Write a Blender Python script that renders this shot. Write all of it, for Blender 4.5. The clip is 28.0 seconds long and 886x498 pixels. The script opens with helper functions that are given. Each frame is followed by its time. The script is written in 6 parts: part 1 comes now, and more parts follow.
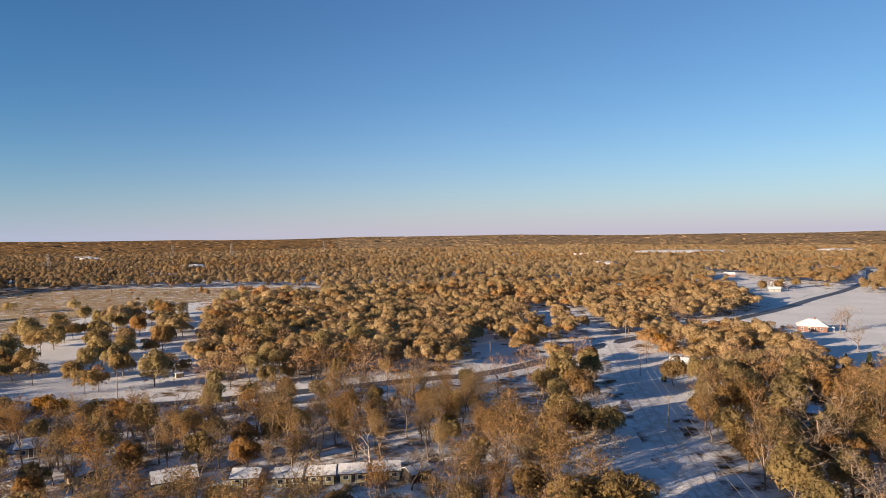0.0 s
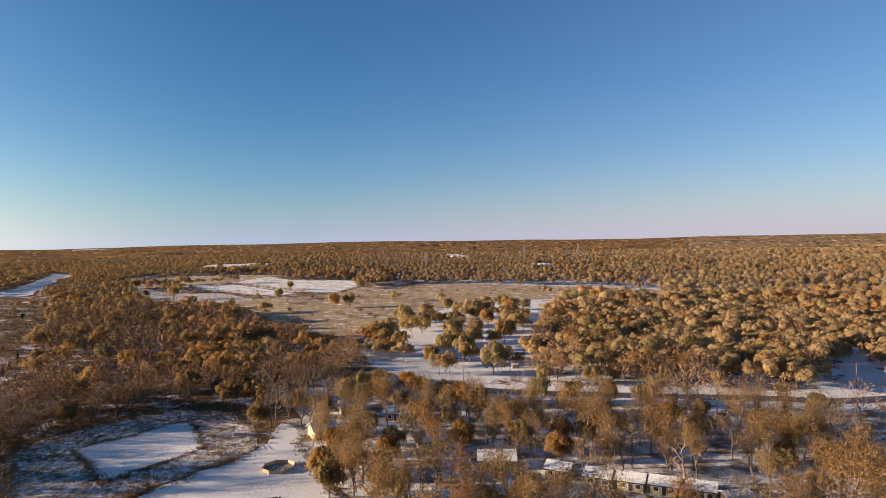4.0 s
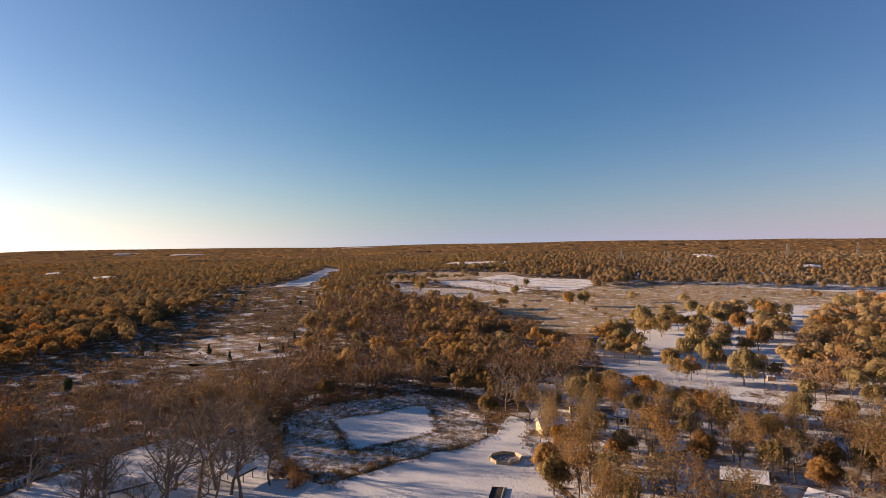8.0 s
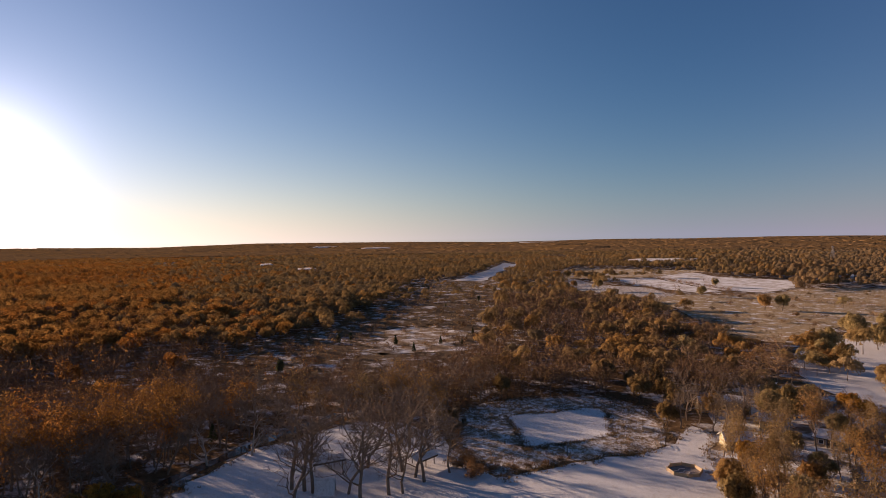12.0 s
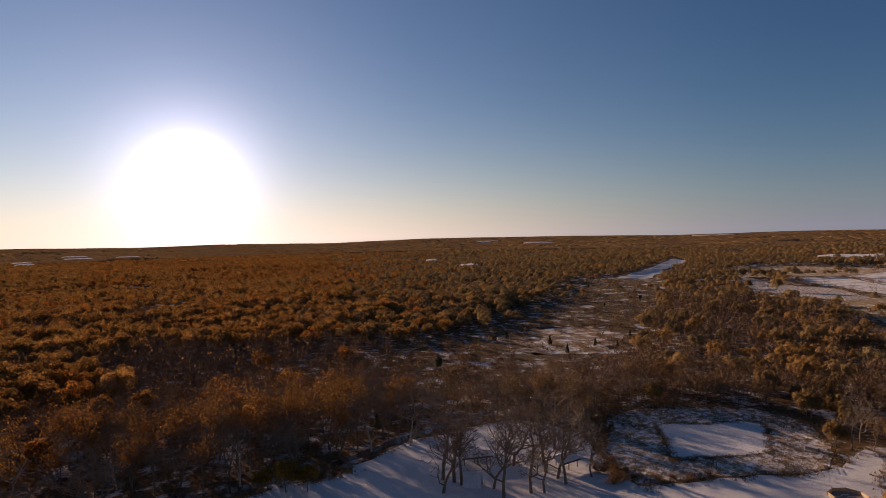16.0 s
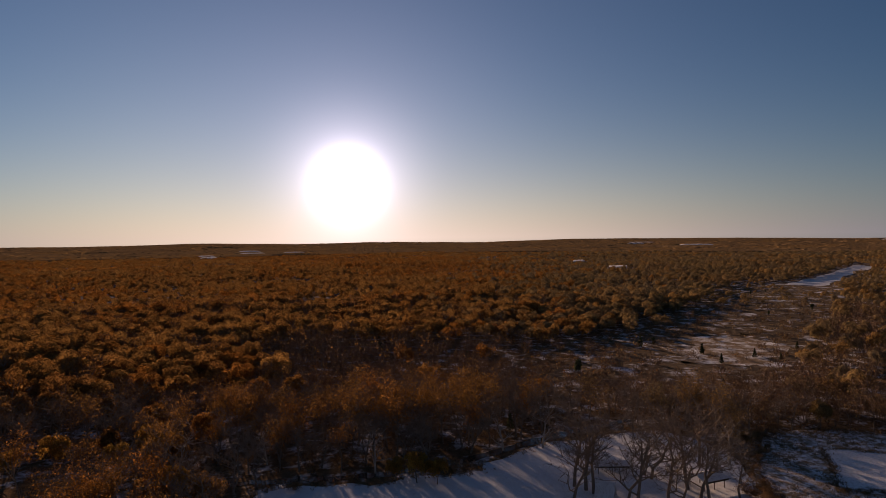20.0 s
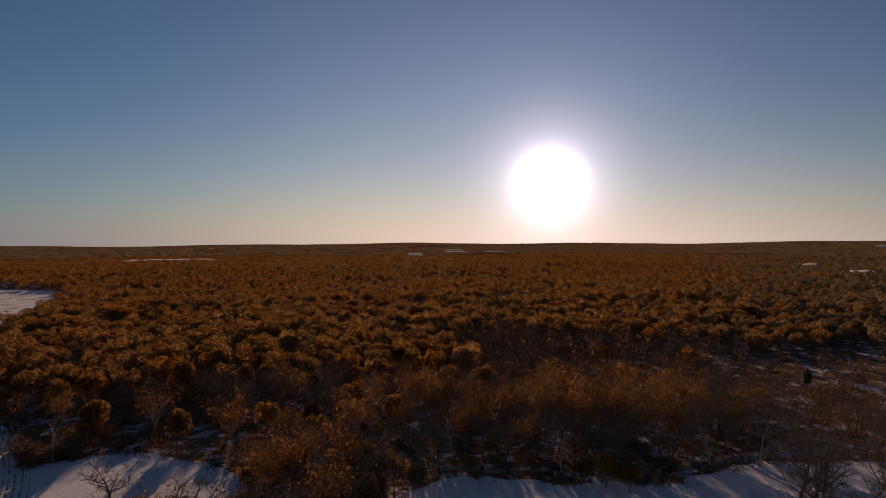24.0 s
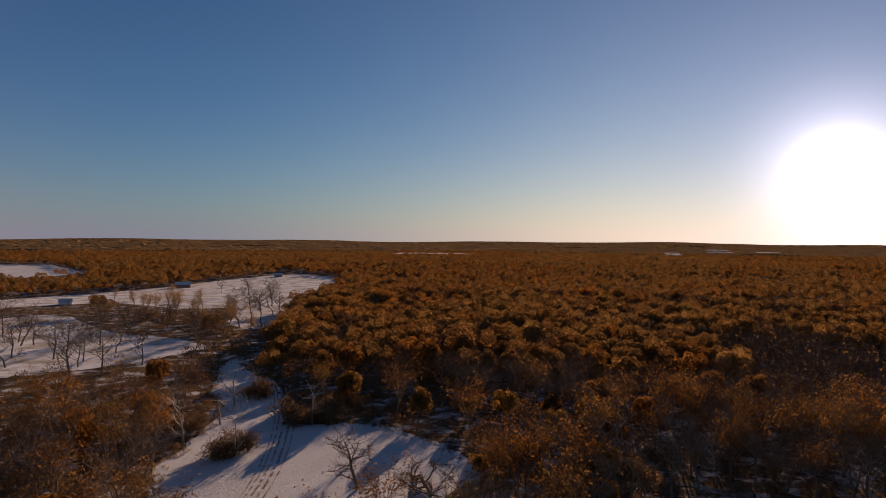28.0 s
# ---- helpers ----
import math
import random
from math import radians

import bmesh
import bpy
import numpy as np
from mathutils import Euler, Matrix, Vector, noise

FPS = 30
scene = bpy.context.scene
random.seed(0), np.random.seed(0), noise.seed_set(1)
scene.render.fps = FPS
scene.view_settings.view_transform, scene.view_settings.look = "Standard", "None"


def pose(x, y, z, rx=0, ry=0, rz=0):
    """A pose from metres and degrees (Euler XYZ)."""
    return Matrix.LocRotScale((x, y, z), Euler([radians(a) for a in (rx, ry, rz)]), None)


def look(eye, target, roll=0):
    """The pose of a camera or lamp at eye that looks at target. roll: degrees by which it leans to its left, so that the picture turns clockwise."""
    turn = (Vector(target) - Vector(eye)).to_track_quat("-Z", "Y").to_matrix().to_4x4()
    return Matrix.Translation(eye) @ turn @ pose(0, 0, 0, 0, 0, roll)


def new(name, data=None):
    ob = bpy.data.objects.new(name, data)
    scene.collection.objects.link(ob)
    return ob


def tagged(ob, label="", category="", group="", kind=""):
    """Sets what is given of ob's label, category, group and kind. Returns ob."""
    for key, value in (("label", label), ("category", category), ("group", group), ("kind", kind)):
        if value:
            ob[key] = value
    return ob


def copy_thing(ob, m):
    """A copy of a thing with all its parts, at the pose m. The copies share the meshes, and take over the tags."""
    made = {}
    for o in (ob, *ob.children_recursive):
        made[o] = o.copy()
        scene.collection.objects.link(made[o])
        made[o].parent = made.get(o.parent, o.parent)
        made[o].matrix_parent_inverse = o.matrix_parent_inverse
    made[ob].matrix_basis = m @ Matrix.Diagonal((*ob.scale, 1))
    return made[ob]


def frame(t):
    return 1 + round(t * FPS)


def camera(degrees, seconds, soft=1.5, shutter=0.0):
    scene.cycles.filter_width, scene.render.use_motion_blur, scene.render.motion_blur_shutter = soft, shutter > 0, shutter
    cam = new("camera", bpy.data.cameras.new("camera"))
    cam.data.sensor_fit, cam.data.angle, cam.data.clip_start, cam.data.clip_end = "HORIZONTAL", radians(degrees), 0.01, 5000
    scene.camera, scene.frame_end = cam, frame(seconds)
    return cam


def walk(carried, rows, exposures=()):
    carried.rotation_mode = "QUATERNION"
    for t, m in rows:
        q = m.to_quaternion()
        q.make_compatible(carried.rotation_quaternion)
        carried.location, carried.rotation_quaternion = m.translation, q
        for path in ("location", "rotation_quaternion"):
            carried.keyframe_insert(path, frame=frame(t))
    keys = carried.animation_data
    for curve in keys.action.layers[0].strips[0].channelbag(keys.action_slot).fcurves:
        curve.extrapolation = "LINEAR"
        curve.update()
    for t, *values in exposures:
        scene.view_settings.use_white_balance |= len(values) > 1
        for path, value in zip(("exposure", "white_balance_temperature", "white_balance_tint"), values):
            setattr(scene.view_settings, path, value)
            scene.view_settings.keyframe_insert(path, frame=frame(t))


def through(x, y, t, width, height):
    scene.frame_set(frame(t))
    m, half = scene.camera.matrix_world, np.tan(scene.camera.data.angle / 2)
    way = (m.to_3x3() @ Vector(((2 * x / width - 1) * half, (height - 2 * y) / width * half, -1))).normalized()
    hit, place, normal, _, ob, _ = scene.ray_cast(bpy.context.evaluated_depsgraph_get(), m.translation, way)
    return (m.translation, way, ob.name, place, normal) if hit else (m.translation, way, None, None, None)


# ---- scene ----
from collections import defaultdict

cam = camera(70.0, 28.0, soft=0.9)
ROWS = [
    (0.0, pose(-10.97, -2.25, 53.25, 88.57, 0.72, -0.00)),
    (0.5, pose(-10.15, -3.16, 53.85, 88.47, 0.85, 4.13)),
    (1.0, pose(-9.32, -3.95, 54.50, 88.46, 0.95, 8.49)),
    (1.5, pose(-8.40, -4.55, 54.95, 88.50, 1.02, 13.14)),
    (2.0, pose(-7.51, -4.96, 55.17, 88.58, 1.04, 17.27)),
    (2.5, pose(-6.57, -5.02, 55.17, 88.67, 1.02, 20.44)),
    (3.0, pose(-5.28, -4.63, 54.94, 88.77, 0.98, 23.76)),
    (3.5, pose(-3.84, -3.89, 54.76, 88.85, 0.98, 27.20)),
    (4.0, pose(-2.68, -3.05, 54.47, 88.97, 1.00, 30.80)),
    (4.5, pose(-2.36, -2.38, 53.85, 89.12, 1.04, 33.85)),
    (6.5, pose(-2.48, -1.65, 53.40, 89.29, 1.14, 44.08)),
    (7.0, pose(-2.64, -0.66, 53.09, 89.35, 1.13, 47.07)),
    (7.5, pose(-2.68, 0.29, 52.99, 89.33, 1.08, 50.01)),
    (8.0, pose(-2.79, 0.66, 53.02, 89.29, 1.03, 52.09)),
    (8.5, pose(-2.87, 0.64, 52.96, 89.31, 1.01, 53.88)),
    (9.0, pose(-2.83, 0.52, 52.91, 89.33, 0.99, 55.71)),
    (9.5, pose(-2.70, 0.35, 52.93, 89.35, 0.97, 57.62)),
    (10.0, pose(-2.51, 0.07, 53.07, 89.35, 0.95, 59.54)),
    (10.5, pose(-2.23, -0.33, 53.39, 89.32, 0.93, 61.44)),
    (11.0, pose(-1.53, -0.72, 53.90, 89.23, 0.91, 63.41)),
    (11.5, pose(-0.24, -1.02, 54.53, 89.12, 0.88, 65.81)),
    (12.0, pose(1.49, -1.25, 55.43, 89.02, 0.86, 68.05)),
    (12.5, pose(3.66, -1.38, 56.50, 88.92, 0.89, 70.00)),
    (14.5, pose(6.21, -1.22, 57.54, 88.82, 1.00, 77.00)),
    (15.0, pose(8.45, -0.83, 58.54, 88.77, 1.16, 78.93)),
    (15.5, pose(10.24, -0.03, 59.36, 88.75, 1.30, 80.78)),
    (16.0, pose(11.56, 1.03, 59.93, 88.74, 1.39, 82.75)),
    (16.5, pose(12.02, 1.48, 60.35, 88.74, 1.42, 84.24)),
    (17.0, pose(11.73, 1.75, 60.36, 88.77, 1.38, 85.59)),
    (17.5, pose(11.08, 2.03, 60.18, 88.76, 1.29, 86.99)),
    (18.0, pose(10.42, 2.46, 59.93, 88.76, 1.17, 88.62)),
    (18.5, pose(10.11, 2.90, 59.81, 88.80, 1.07, 90.56)),
    (19.0, pose(10.30, 3.37, 59.79, 88.84, 0.96, 92.49)),
    (19.5, pose(10.36, 3.97, 59.65, 88.89, 0.85, 94.16)),
    (20.0, pose(10.09, 4.55, 59.41, 88.95, 0.75, 96.06)),
    (20.5, pose(9.04, 5.47, 58.89, 88.99, 0.57, 98.05)),
    (22.5, pose(6.99, 6.79, 57.90, 89.05, 0.36, 106.58)),
    (23.0, pose(5.25, 6.97, 57.06, 89.11, 0.27, 109.01)),
    (23.5, pose(3.49, 6.36, 56.17, 89.16, 0.27, 111.55)),
    (24.0, pose(1.66, 5.66, 55.29, 89.19, 0.30, 114.12)),
    (24.5, pose(-0.25, 5.14, 54.63, 89.19, 0.34, 116.83)),
    (25.0, pose(-2.05, 4.59, 54.15, 89.20, 0.33, 119.59)),
    (25.5, pose(-3.88, 3.85, 53.55, 89.18, 0.19, 122.57)),
    (26.0, pose(-5.66, 2.90, 52.95, 89.19, -0.03, 125.70)),
    (26.5, pose(-7.22, 1.91, 52.33, 89.17, -0.25, 128.93)),
    (27.0, pose(-8.49, 1.01, 51.74, 89.11, -0.41, 131.97)),
    (27.5, pose(-9.60, 0.20, 51.22, 89.06, -0.48, 134.38)),
    (28.0, pose(-10.64, -0.55, 50.69, 89.04, -0.46, 136.59)),
]
EXPOSURES = [
    (0.0, 1.38, 5920, 15), (4.5, 1.42, 6080, 19), (8.0, 1.23, 6330, 26), (11.0, 0.9, 6560, 31), (14.5, 0.55, 6640, 33), (17.0, 0.3, 6740, 34),
    (20.0, -0.02, 6830, 35), (23.0, -0.18, 6900, 35), (25.0, -0.12, 6900, 35), (28.0, 0.2, 6680, 33),
]
walk(cam, ROWS, EXPOSURES)

# ---- light: a low sun in a clear sky ----
SUN_AZ, SUN_EL = radians(122.0), radians(11.0)          # azimuth counted to the left of +y
SUN_DIR = Vector((-math.sin(SUN_AZ) * math.cos(SUN_EL), math.cos(SUN_AZ) * math.cos(SUN_EL), math.sin(SUN_EL)))

world = bpy.data.worlds.new("clear_winter_sky")
scene.world = world
world.use_nodes = True
wn, wl = world.node_tree.nodes, world.node_tree.links
wn.clear()
sky = wn.new("ShaderNodeTexSky")
sky.sky_type = "NISHITA"
sky.sun_disc = False
sky.sun_elevation = SUN_EL
sky.sun_rotation = -SUN_AZ
sky.altitude = 200
sky.air_density, sky.dust_density, sky.ozone_density = 1.0, 0.05, 2.9
bg = wn.new("ShaderNodeBackground")
bg.inputs["Strength"].default_value = 0.094
cold = wn.new("ShaderNodeMix")
cold.data_type, cold.blend_type = "RGBA", "MULTIPLY"
cold.inputs["Factor"].default_value = 1.0
cold.inputs["B"].default_value = (0.86, 0.98, 1.0, 1)
wl.new(sky.outputs[0], cold.inputs["A"])
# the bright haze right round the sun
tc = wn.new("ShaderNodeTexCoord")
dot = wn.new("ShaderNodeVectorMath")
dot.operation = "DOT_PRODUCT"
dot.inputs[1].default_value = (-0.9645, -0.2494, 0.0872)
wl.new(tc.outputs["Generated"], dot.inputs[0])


def power(value, exponent, factor):
    a = wn.new("ShaderNodeMath")
    a.operation = "POWER"
    a.use_clamp = False
    wl.new(value, a.inputs[0])
    a.inputs[1].default_value = exponent
    b = wn.new("ShaderNodeMath")
    b.operation = "MULTIPLY"
    wl.new(a.outputs[0], b.inputs[0])
    b.inputs[1].default_value = factor
    return b.outputs[0]


# the clear air is deepest blue well away from the sun
span = wn.new("ShaderNodeMath")
span.operation = "MULTIPLY_ADD"
span.inputs[1].default_value, span.inputs[2].default_value = 0.5, 0.5
wl.new(dot.outputs["Value"], span.inputs[0])
depth_ramp = wn.new("ShaderNodeValToRGB")
depth_ramp.color_ramp.interpolation = "B_SPLINE"
stops = depth_ramp.color_ramp.elements
for pos, tint in ((0.33, (0.55, 0.55, 0.57)), (0.5, (0.485, 0.522, 0.585)), (0.68, (0.325, 0.435, 0.505)), (0.80, (0.245, 0.385, 0.445)), (0.92, (0.37, 0.455, 0.48))):
    e = stops.new(pos)
    e.color = (*tint, 1)
stops[0].color, stops[-1].color = (0.46, 0.47, 0.47, 1), (0.52, 0.55, 0.55, 1)
deep = wn.new("ShaderNodeMix")
deep.data_type, deep.blend_type = "RGBA", "MULTIPLY"
deep.inputs["Factor"].default_value = 1.0
wl.new(span.outputs[0], depth_ramp.inputs["Fac"])
wl.new(cold.outputs["Result"], deep.inputs["A"])
wl.new(depth_ramp.outputs["Color"], deep.inputs["B"])
wl.new(deep.outputs["Result"], bg.inputs["Color"])

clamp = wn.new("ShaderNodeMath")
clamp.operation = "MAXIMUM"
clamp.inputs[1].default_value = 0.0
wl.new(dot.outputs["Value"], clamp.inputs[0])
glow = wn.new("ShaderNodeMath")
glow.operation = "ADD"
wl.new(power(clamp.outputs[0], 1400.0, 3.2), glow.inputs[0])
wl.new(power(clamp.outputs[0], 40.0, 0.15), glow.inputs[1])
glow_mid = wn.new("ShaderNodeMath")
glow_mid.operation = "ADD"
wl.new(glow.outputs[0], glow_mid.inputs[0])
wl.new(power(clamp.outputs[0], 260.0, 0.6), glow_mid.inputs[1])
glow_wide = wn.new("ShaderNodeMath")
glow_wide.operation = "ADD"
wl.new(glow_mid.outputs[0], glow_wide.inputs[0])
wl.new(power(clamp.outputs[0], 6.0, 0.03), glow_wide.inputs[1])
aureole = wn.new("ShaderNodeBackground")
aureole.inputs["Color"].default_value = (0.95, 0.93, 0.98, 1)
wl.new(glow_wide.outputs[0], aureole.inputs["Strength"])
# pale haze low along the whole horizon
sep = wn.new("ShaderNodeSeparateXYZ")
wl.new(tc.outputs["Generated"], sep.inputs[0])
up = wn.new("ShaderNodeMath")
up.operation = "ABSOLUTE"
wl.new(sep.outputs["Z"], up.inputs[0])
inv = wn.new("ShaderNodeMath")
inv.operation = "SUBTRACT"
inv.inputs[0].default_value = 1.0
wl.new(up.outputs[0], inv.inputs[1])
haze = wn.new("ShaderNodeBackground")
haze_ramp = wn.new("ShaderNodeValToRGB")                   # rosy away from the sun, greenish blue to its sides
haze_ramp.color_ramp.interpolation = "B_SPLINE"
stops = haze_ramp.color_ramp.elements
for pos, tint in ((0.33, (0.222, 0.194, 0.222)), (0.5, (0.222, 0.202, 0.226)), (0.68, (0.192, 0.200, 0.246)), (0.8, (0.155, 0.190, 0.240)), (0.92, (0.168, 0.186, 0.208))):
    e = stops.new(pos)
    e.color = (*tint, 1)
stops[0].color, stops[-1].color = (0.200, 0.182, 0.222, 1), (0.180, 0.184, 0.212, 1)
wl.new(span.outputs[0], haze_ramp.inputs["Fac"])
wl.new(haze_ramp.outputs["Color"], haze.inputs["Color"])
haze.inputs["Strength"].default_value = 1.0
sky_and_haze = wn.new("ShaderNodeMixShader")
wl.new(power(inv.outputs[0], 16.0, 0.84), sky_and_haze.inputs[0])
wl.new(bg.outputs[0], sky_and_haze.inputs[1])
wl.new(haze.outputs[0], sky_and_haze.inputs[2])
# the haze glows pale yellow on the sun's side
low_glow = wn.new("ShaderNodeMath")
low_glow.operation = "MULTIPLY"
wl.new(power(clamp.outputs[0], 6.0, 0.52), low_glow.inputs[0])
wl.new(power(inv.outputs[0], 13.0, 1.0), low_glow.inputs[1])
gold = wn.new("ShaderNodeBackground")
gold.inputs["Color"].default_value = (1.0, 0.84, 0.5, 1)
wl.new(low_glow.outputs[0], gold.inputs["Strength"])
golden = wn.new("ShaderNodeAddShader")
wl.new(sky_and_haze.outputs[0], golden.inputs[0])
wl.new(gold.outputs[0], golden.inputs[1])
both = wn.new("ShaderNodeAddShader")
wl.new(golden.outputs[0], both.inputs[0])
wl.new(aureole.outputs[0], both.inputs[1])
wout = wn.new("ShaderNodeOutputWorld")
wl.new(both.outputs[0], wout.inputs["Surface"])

sun_data = bpy.data.lights.new("sun", "SUN")
sun_data.energy, sun_data.angle, sun_data.color = 5.0, radians(0.6), (1.0, 0.77, 0.50)
sun = new("sun", sun_data)
sun.matrix_world = look(SUN_DIR * 100, (0, 0, 0))

# ---- materials ----
def material(name, roughness=0.8, metallic=0.0, specular=0.3):
    m = bpy.data.materials.new(name)
    m.use_nodes = True
    nt = m.node_tree
    b = nt.nodes["Principled BSDF"]
    b.inputs["Roughness"].default_value = roughness
    b.inputs["Metallic"].default_value = metallic
    b.inputs["Specular IOR Level"].default_value = specular
    return m, nt.nodes, nt.links, b


def noise_node(n, l, scale, detail=4.0, rough=0.6, coord="Object"):
    c = n.new("ShaderNodeTexCoord")
    t = n.new("ShaderNodeTexNoise")
    t.inputs["Scale"].default_value = scale
    t.inputs["Detail"].default_value = detail
    t.inputs["Roughness"].default_value = rough
    l.new(c.outputs[coord], t.inputs["Vector"])
    return t.outputs["Fac"]


def ramp(n, l, fac, stops):
    r = n.new("ShaderNodeValToRGB")
    e = r.color_ramp.elements
    while len(e) < len(stops):
        e.new(0.5)
    for el, (p, c) in zip(e, stops):
        el.position, el.color = p, (*c, 1)
    l.new(fac, r.inputs["Fac"])
    return r.outputs["Color"]


def blend(n, l, fac, a, b, mode="MIX"):
    x = n.new("ShaderNodeMix")
    x.data_type, x.blend_type = "RGBA", mode
    for sock, v in ((x.inputs["Factor"], fac), (x.inputs["A"], a), (x.inputs["B"], b)):
        if isinstance(v, bpy.types.NodeSocket):
            l.new(v, sock)
        else:
            sock.default_value = v if isinstance(v, float) else (*v, 1)
    return x.outputs["Result"]


def bump(n, l, b, height, strength, distance):
    k = n.new("ShaderNodeBump")
    k.inputs["Strength"].default_value = strength
    k.inputs["Distance"].default_value = distance
    l.new(height, k.inputs["Height"])
    l.new(k.outputs["Normal"], b.inputs["Normal"])


def simple(name, c1, c2, scale=2.0, roughness=0.8, bumpy=0.3, metallic=0.0, specular=0.3):
    """A surface with grain and larger stains between two colours."""
    m, n, l, b = material(name, roughness, metallic, specular)
    big = ramp(n, l, noise_node(n, l, scale), [(0.3, c1), (0.7, c2)])
    fine = noise_node(n, l, scale * 9, 6.0)
    col = blend(n, l, 0.25, big, ramp(n, l, fine, [(0.35, tuple(x * 0.6 for x in c1)), (0.65, tuple(min(1, x * 1.3) for x in c2))]))
    l.new(col, b.inputs["Base Color"])
    bump(n, l, b, fine, bumpy, 0.05)
    return m


def ground_mix(name, dark, mid, light, lo, hi, scale, roughness=0.9, relief=0.4, drift=0.0):
    """Litter and grass with snow lying in patches; drift: how much more of it lies where the mesh's tone is high."""
    m, n, l, b = material(name, roughness, specular=0.0)
    soil = ramp(n, l, noise_node(n, l, scale * 4, 6.0), [(0.3, dark), (0.7, mid)])
    patch = noise_node(n, l, scale, 8.0, 0.68)
    if drift:
        att, more = n.new("ShaderNodeAttribute"), n.new("ShaderNodeMath")
        att.attribute_name = "tone"
        more.operation = "MULTIPLY_ADD"
        more.inputs[1].default_value = drift
        l.new(att.outputs["Fac"], more.inputs[0])
        l.new(patch, more.inputs[2])
        patch = more.outputs[0]
    fac = ramp(n, l, patch, [(lo, (0, 0, 0)), (hi, (1, 1, 1))])
    l.new(blend(n, l, fac, soil, light), b.inputs["Base Color"])
    bump(n, l, b, noise_node(n, l, scale * 9, 6.0), 0.6, relief)
    return m


SNOW = (0.82, 0.81, 0.79)
M_FLOOR = ground_mix("leaf_litter_with_snow", (0.08, 0.048, 0.026), (0.20, 0.128, 0.068), (0.70, 0.69, 0.68), 0.51, 0.66, 0.12, drift=0.12)
M_CAMP = ground_mix("snow_and_fallen_leaves", (0.17, 0.12, 0.08), (0.30, 0.22, 0.15), (0.76, 0.75, 0.73), 0.42, 0.60, 0.14)
M_MEADOW = ground_mix("dry_meadow_grass", (0.27, 0.19, 0.11), (0.46, 0.35, 0.215), (0.7, 0.7, 0.71), 0.53, 0.64, 0.11, relief=2.0)
M_ROUGH = ground_mix("rough_grass_with_snow", (0.19, 0.13, 0.08), (0.36, 0.26, 0.165), (0.76, 0.75, 0.74), 0.44, 0.61, 0.42)
M_FARFIELD = ground_mix("thin_snow_on_far_field", (0.34, 0.27, 0.19), (0.48, 0.39, 0.28), (0.78, 0.76, 0.74), 0.36, 0.56, 0.07)
M_STREAK = ground_mix("snow_streaked_marsh_grass", (0.18, 0.12, 0.075), (0.33, 0.24, 0.15), SNOW, 0.47, 0.66, 0.10)
M_WET = ground_mix("marsh_grass_with_snow", (0.07, 0.05, 0.035), (0.20, 0.145, 0.09), (0.66, 0.66, 0.69), 0.53, 0.66, 0.06)


def snow_material(name, grass, scale, cover=0.40):
    m, n, l, b = material(name, 0.95, specular=0.0)
    tuft = ramp(n, l, noise_node(n, l, scale, 9.0, 0.75), [(cover - 0.12, (1, 1, 1)), (cover + 0.06, (0, 0, 0))])
    fleck = ramp(n, l, noise_node(n, l, scale * 5, 5.0, 0.7), [(0.36, (0.75, 0.72, 0.68)), (0.52, (1, 1, 1))])
    tone = ramp(n, l, noise_node(n, l, 0.03, 5.0, 0.65), [(0.3, (0.60, 0.59, 0.58)), (0.7, (0.76, 0.75, 0.735))])
    l.new(blend(n, l, tuft, blend(n, l, 1.0, tone, fleck, "MULTIPLY"), grass), b.inputs["Base Color"])
    bump(n, l, b, noise_node(n, l, 1.2, 8.0, 0.7), 0.6, 0.3)
    return m


M_SNOW = snow_material("snow_on_mown_grass", (0.5, 0.44, 0.36), 0.7)
M_ICE = snow_material("snow_on_pond_ice", (0.68, 0.68, 0.69), 0.25, 0.34)
M_GRAVEL = ground_mix("snowy_gravel", (0.42, 0.37, 0.31), (0.58, 0.53, 0.46), (0.74, 0.73, 0.74), 0.36, 0.60, 0.35)
M_RUT = simple("packed_wheel_rut", (0.46, 0.43, 0.40), (0.60, 0.57, 0.54), 0.5, 0.9)
M_ASPHALT = simple("wet_asphalt", (0.045, 0.05, 0.06), (0.09, 0.095, 0.11), 0.4, 0.55)
M_WATER = simple("dark_creek_water", (0.02, 0.016, 0.012), (0.035, 0.026, 0.02), 0.3, 0.12, 0.1)
M_BARK = simple("bark", (0.14, 0.10, 0.07), (0.26, 0.20, 0.15), 3.0, 0.9, 0.6, specular=0.0)
M_PALE = simple("pale_sycamore_bark", (0.28, 0.235, 0.19), (0.46, 0.40, 0.33), 1.5, 0.85, 0.4)
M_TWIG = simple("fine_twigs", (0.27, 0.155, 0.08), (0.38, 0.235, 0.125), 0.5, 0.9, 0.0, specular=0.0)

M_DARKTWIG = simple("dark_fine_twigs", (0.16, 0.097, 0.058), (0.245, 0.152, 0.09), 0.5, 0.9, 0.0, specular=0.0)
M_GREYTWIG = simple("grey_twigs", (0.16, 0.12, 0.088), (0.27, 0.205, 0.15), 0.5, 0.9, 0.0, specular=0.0)


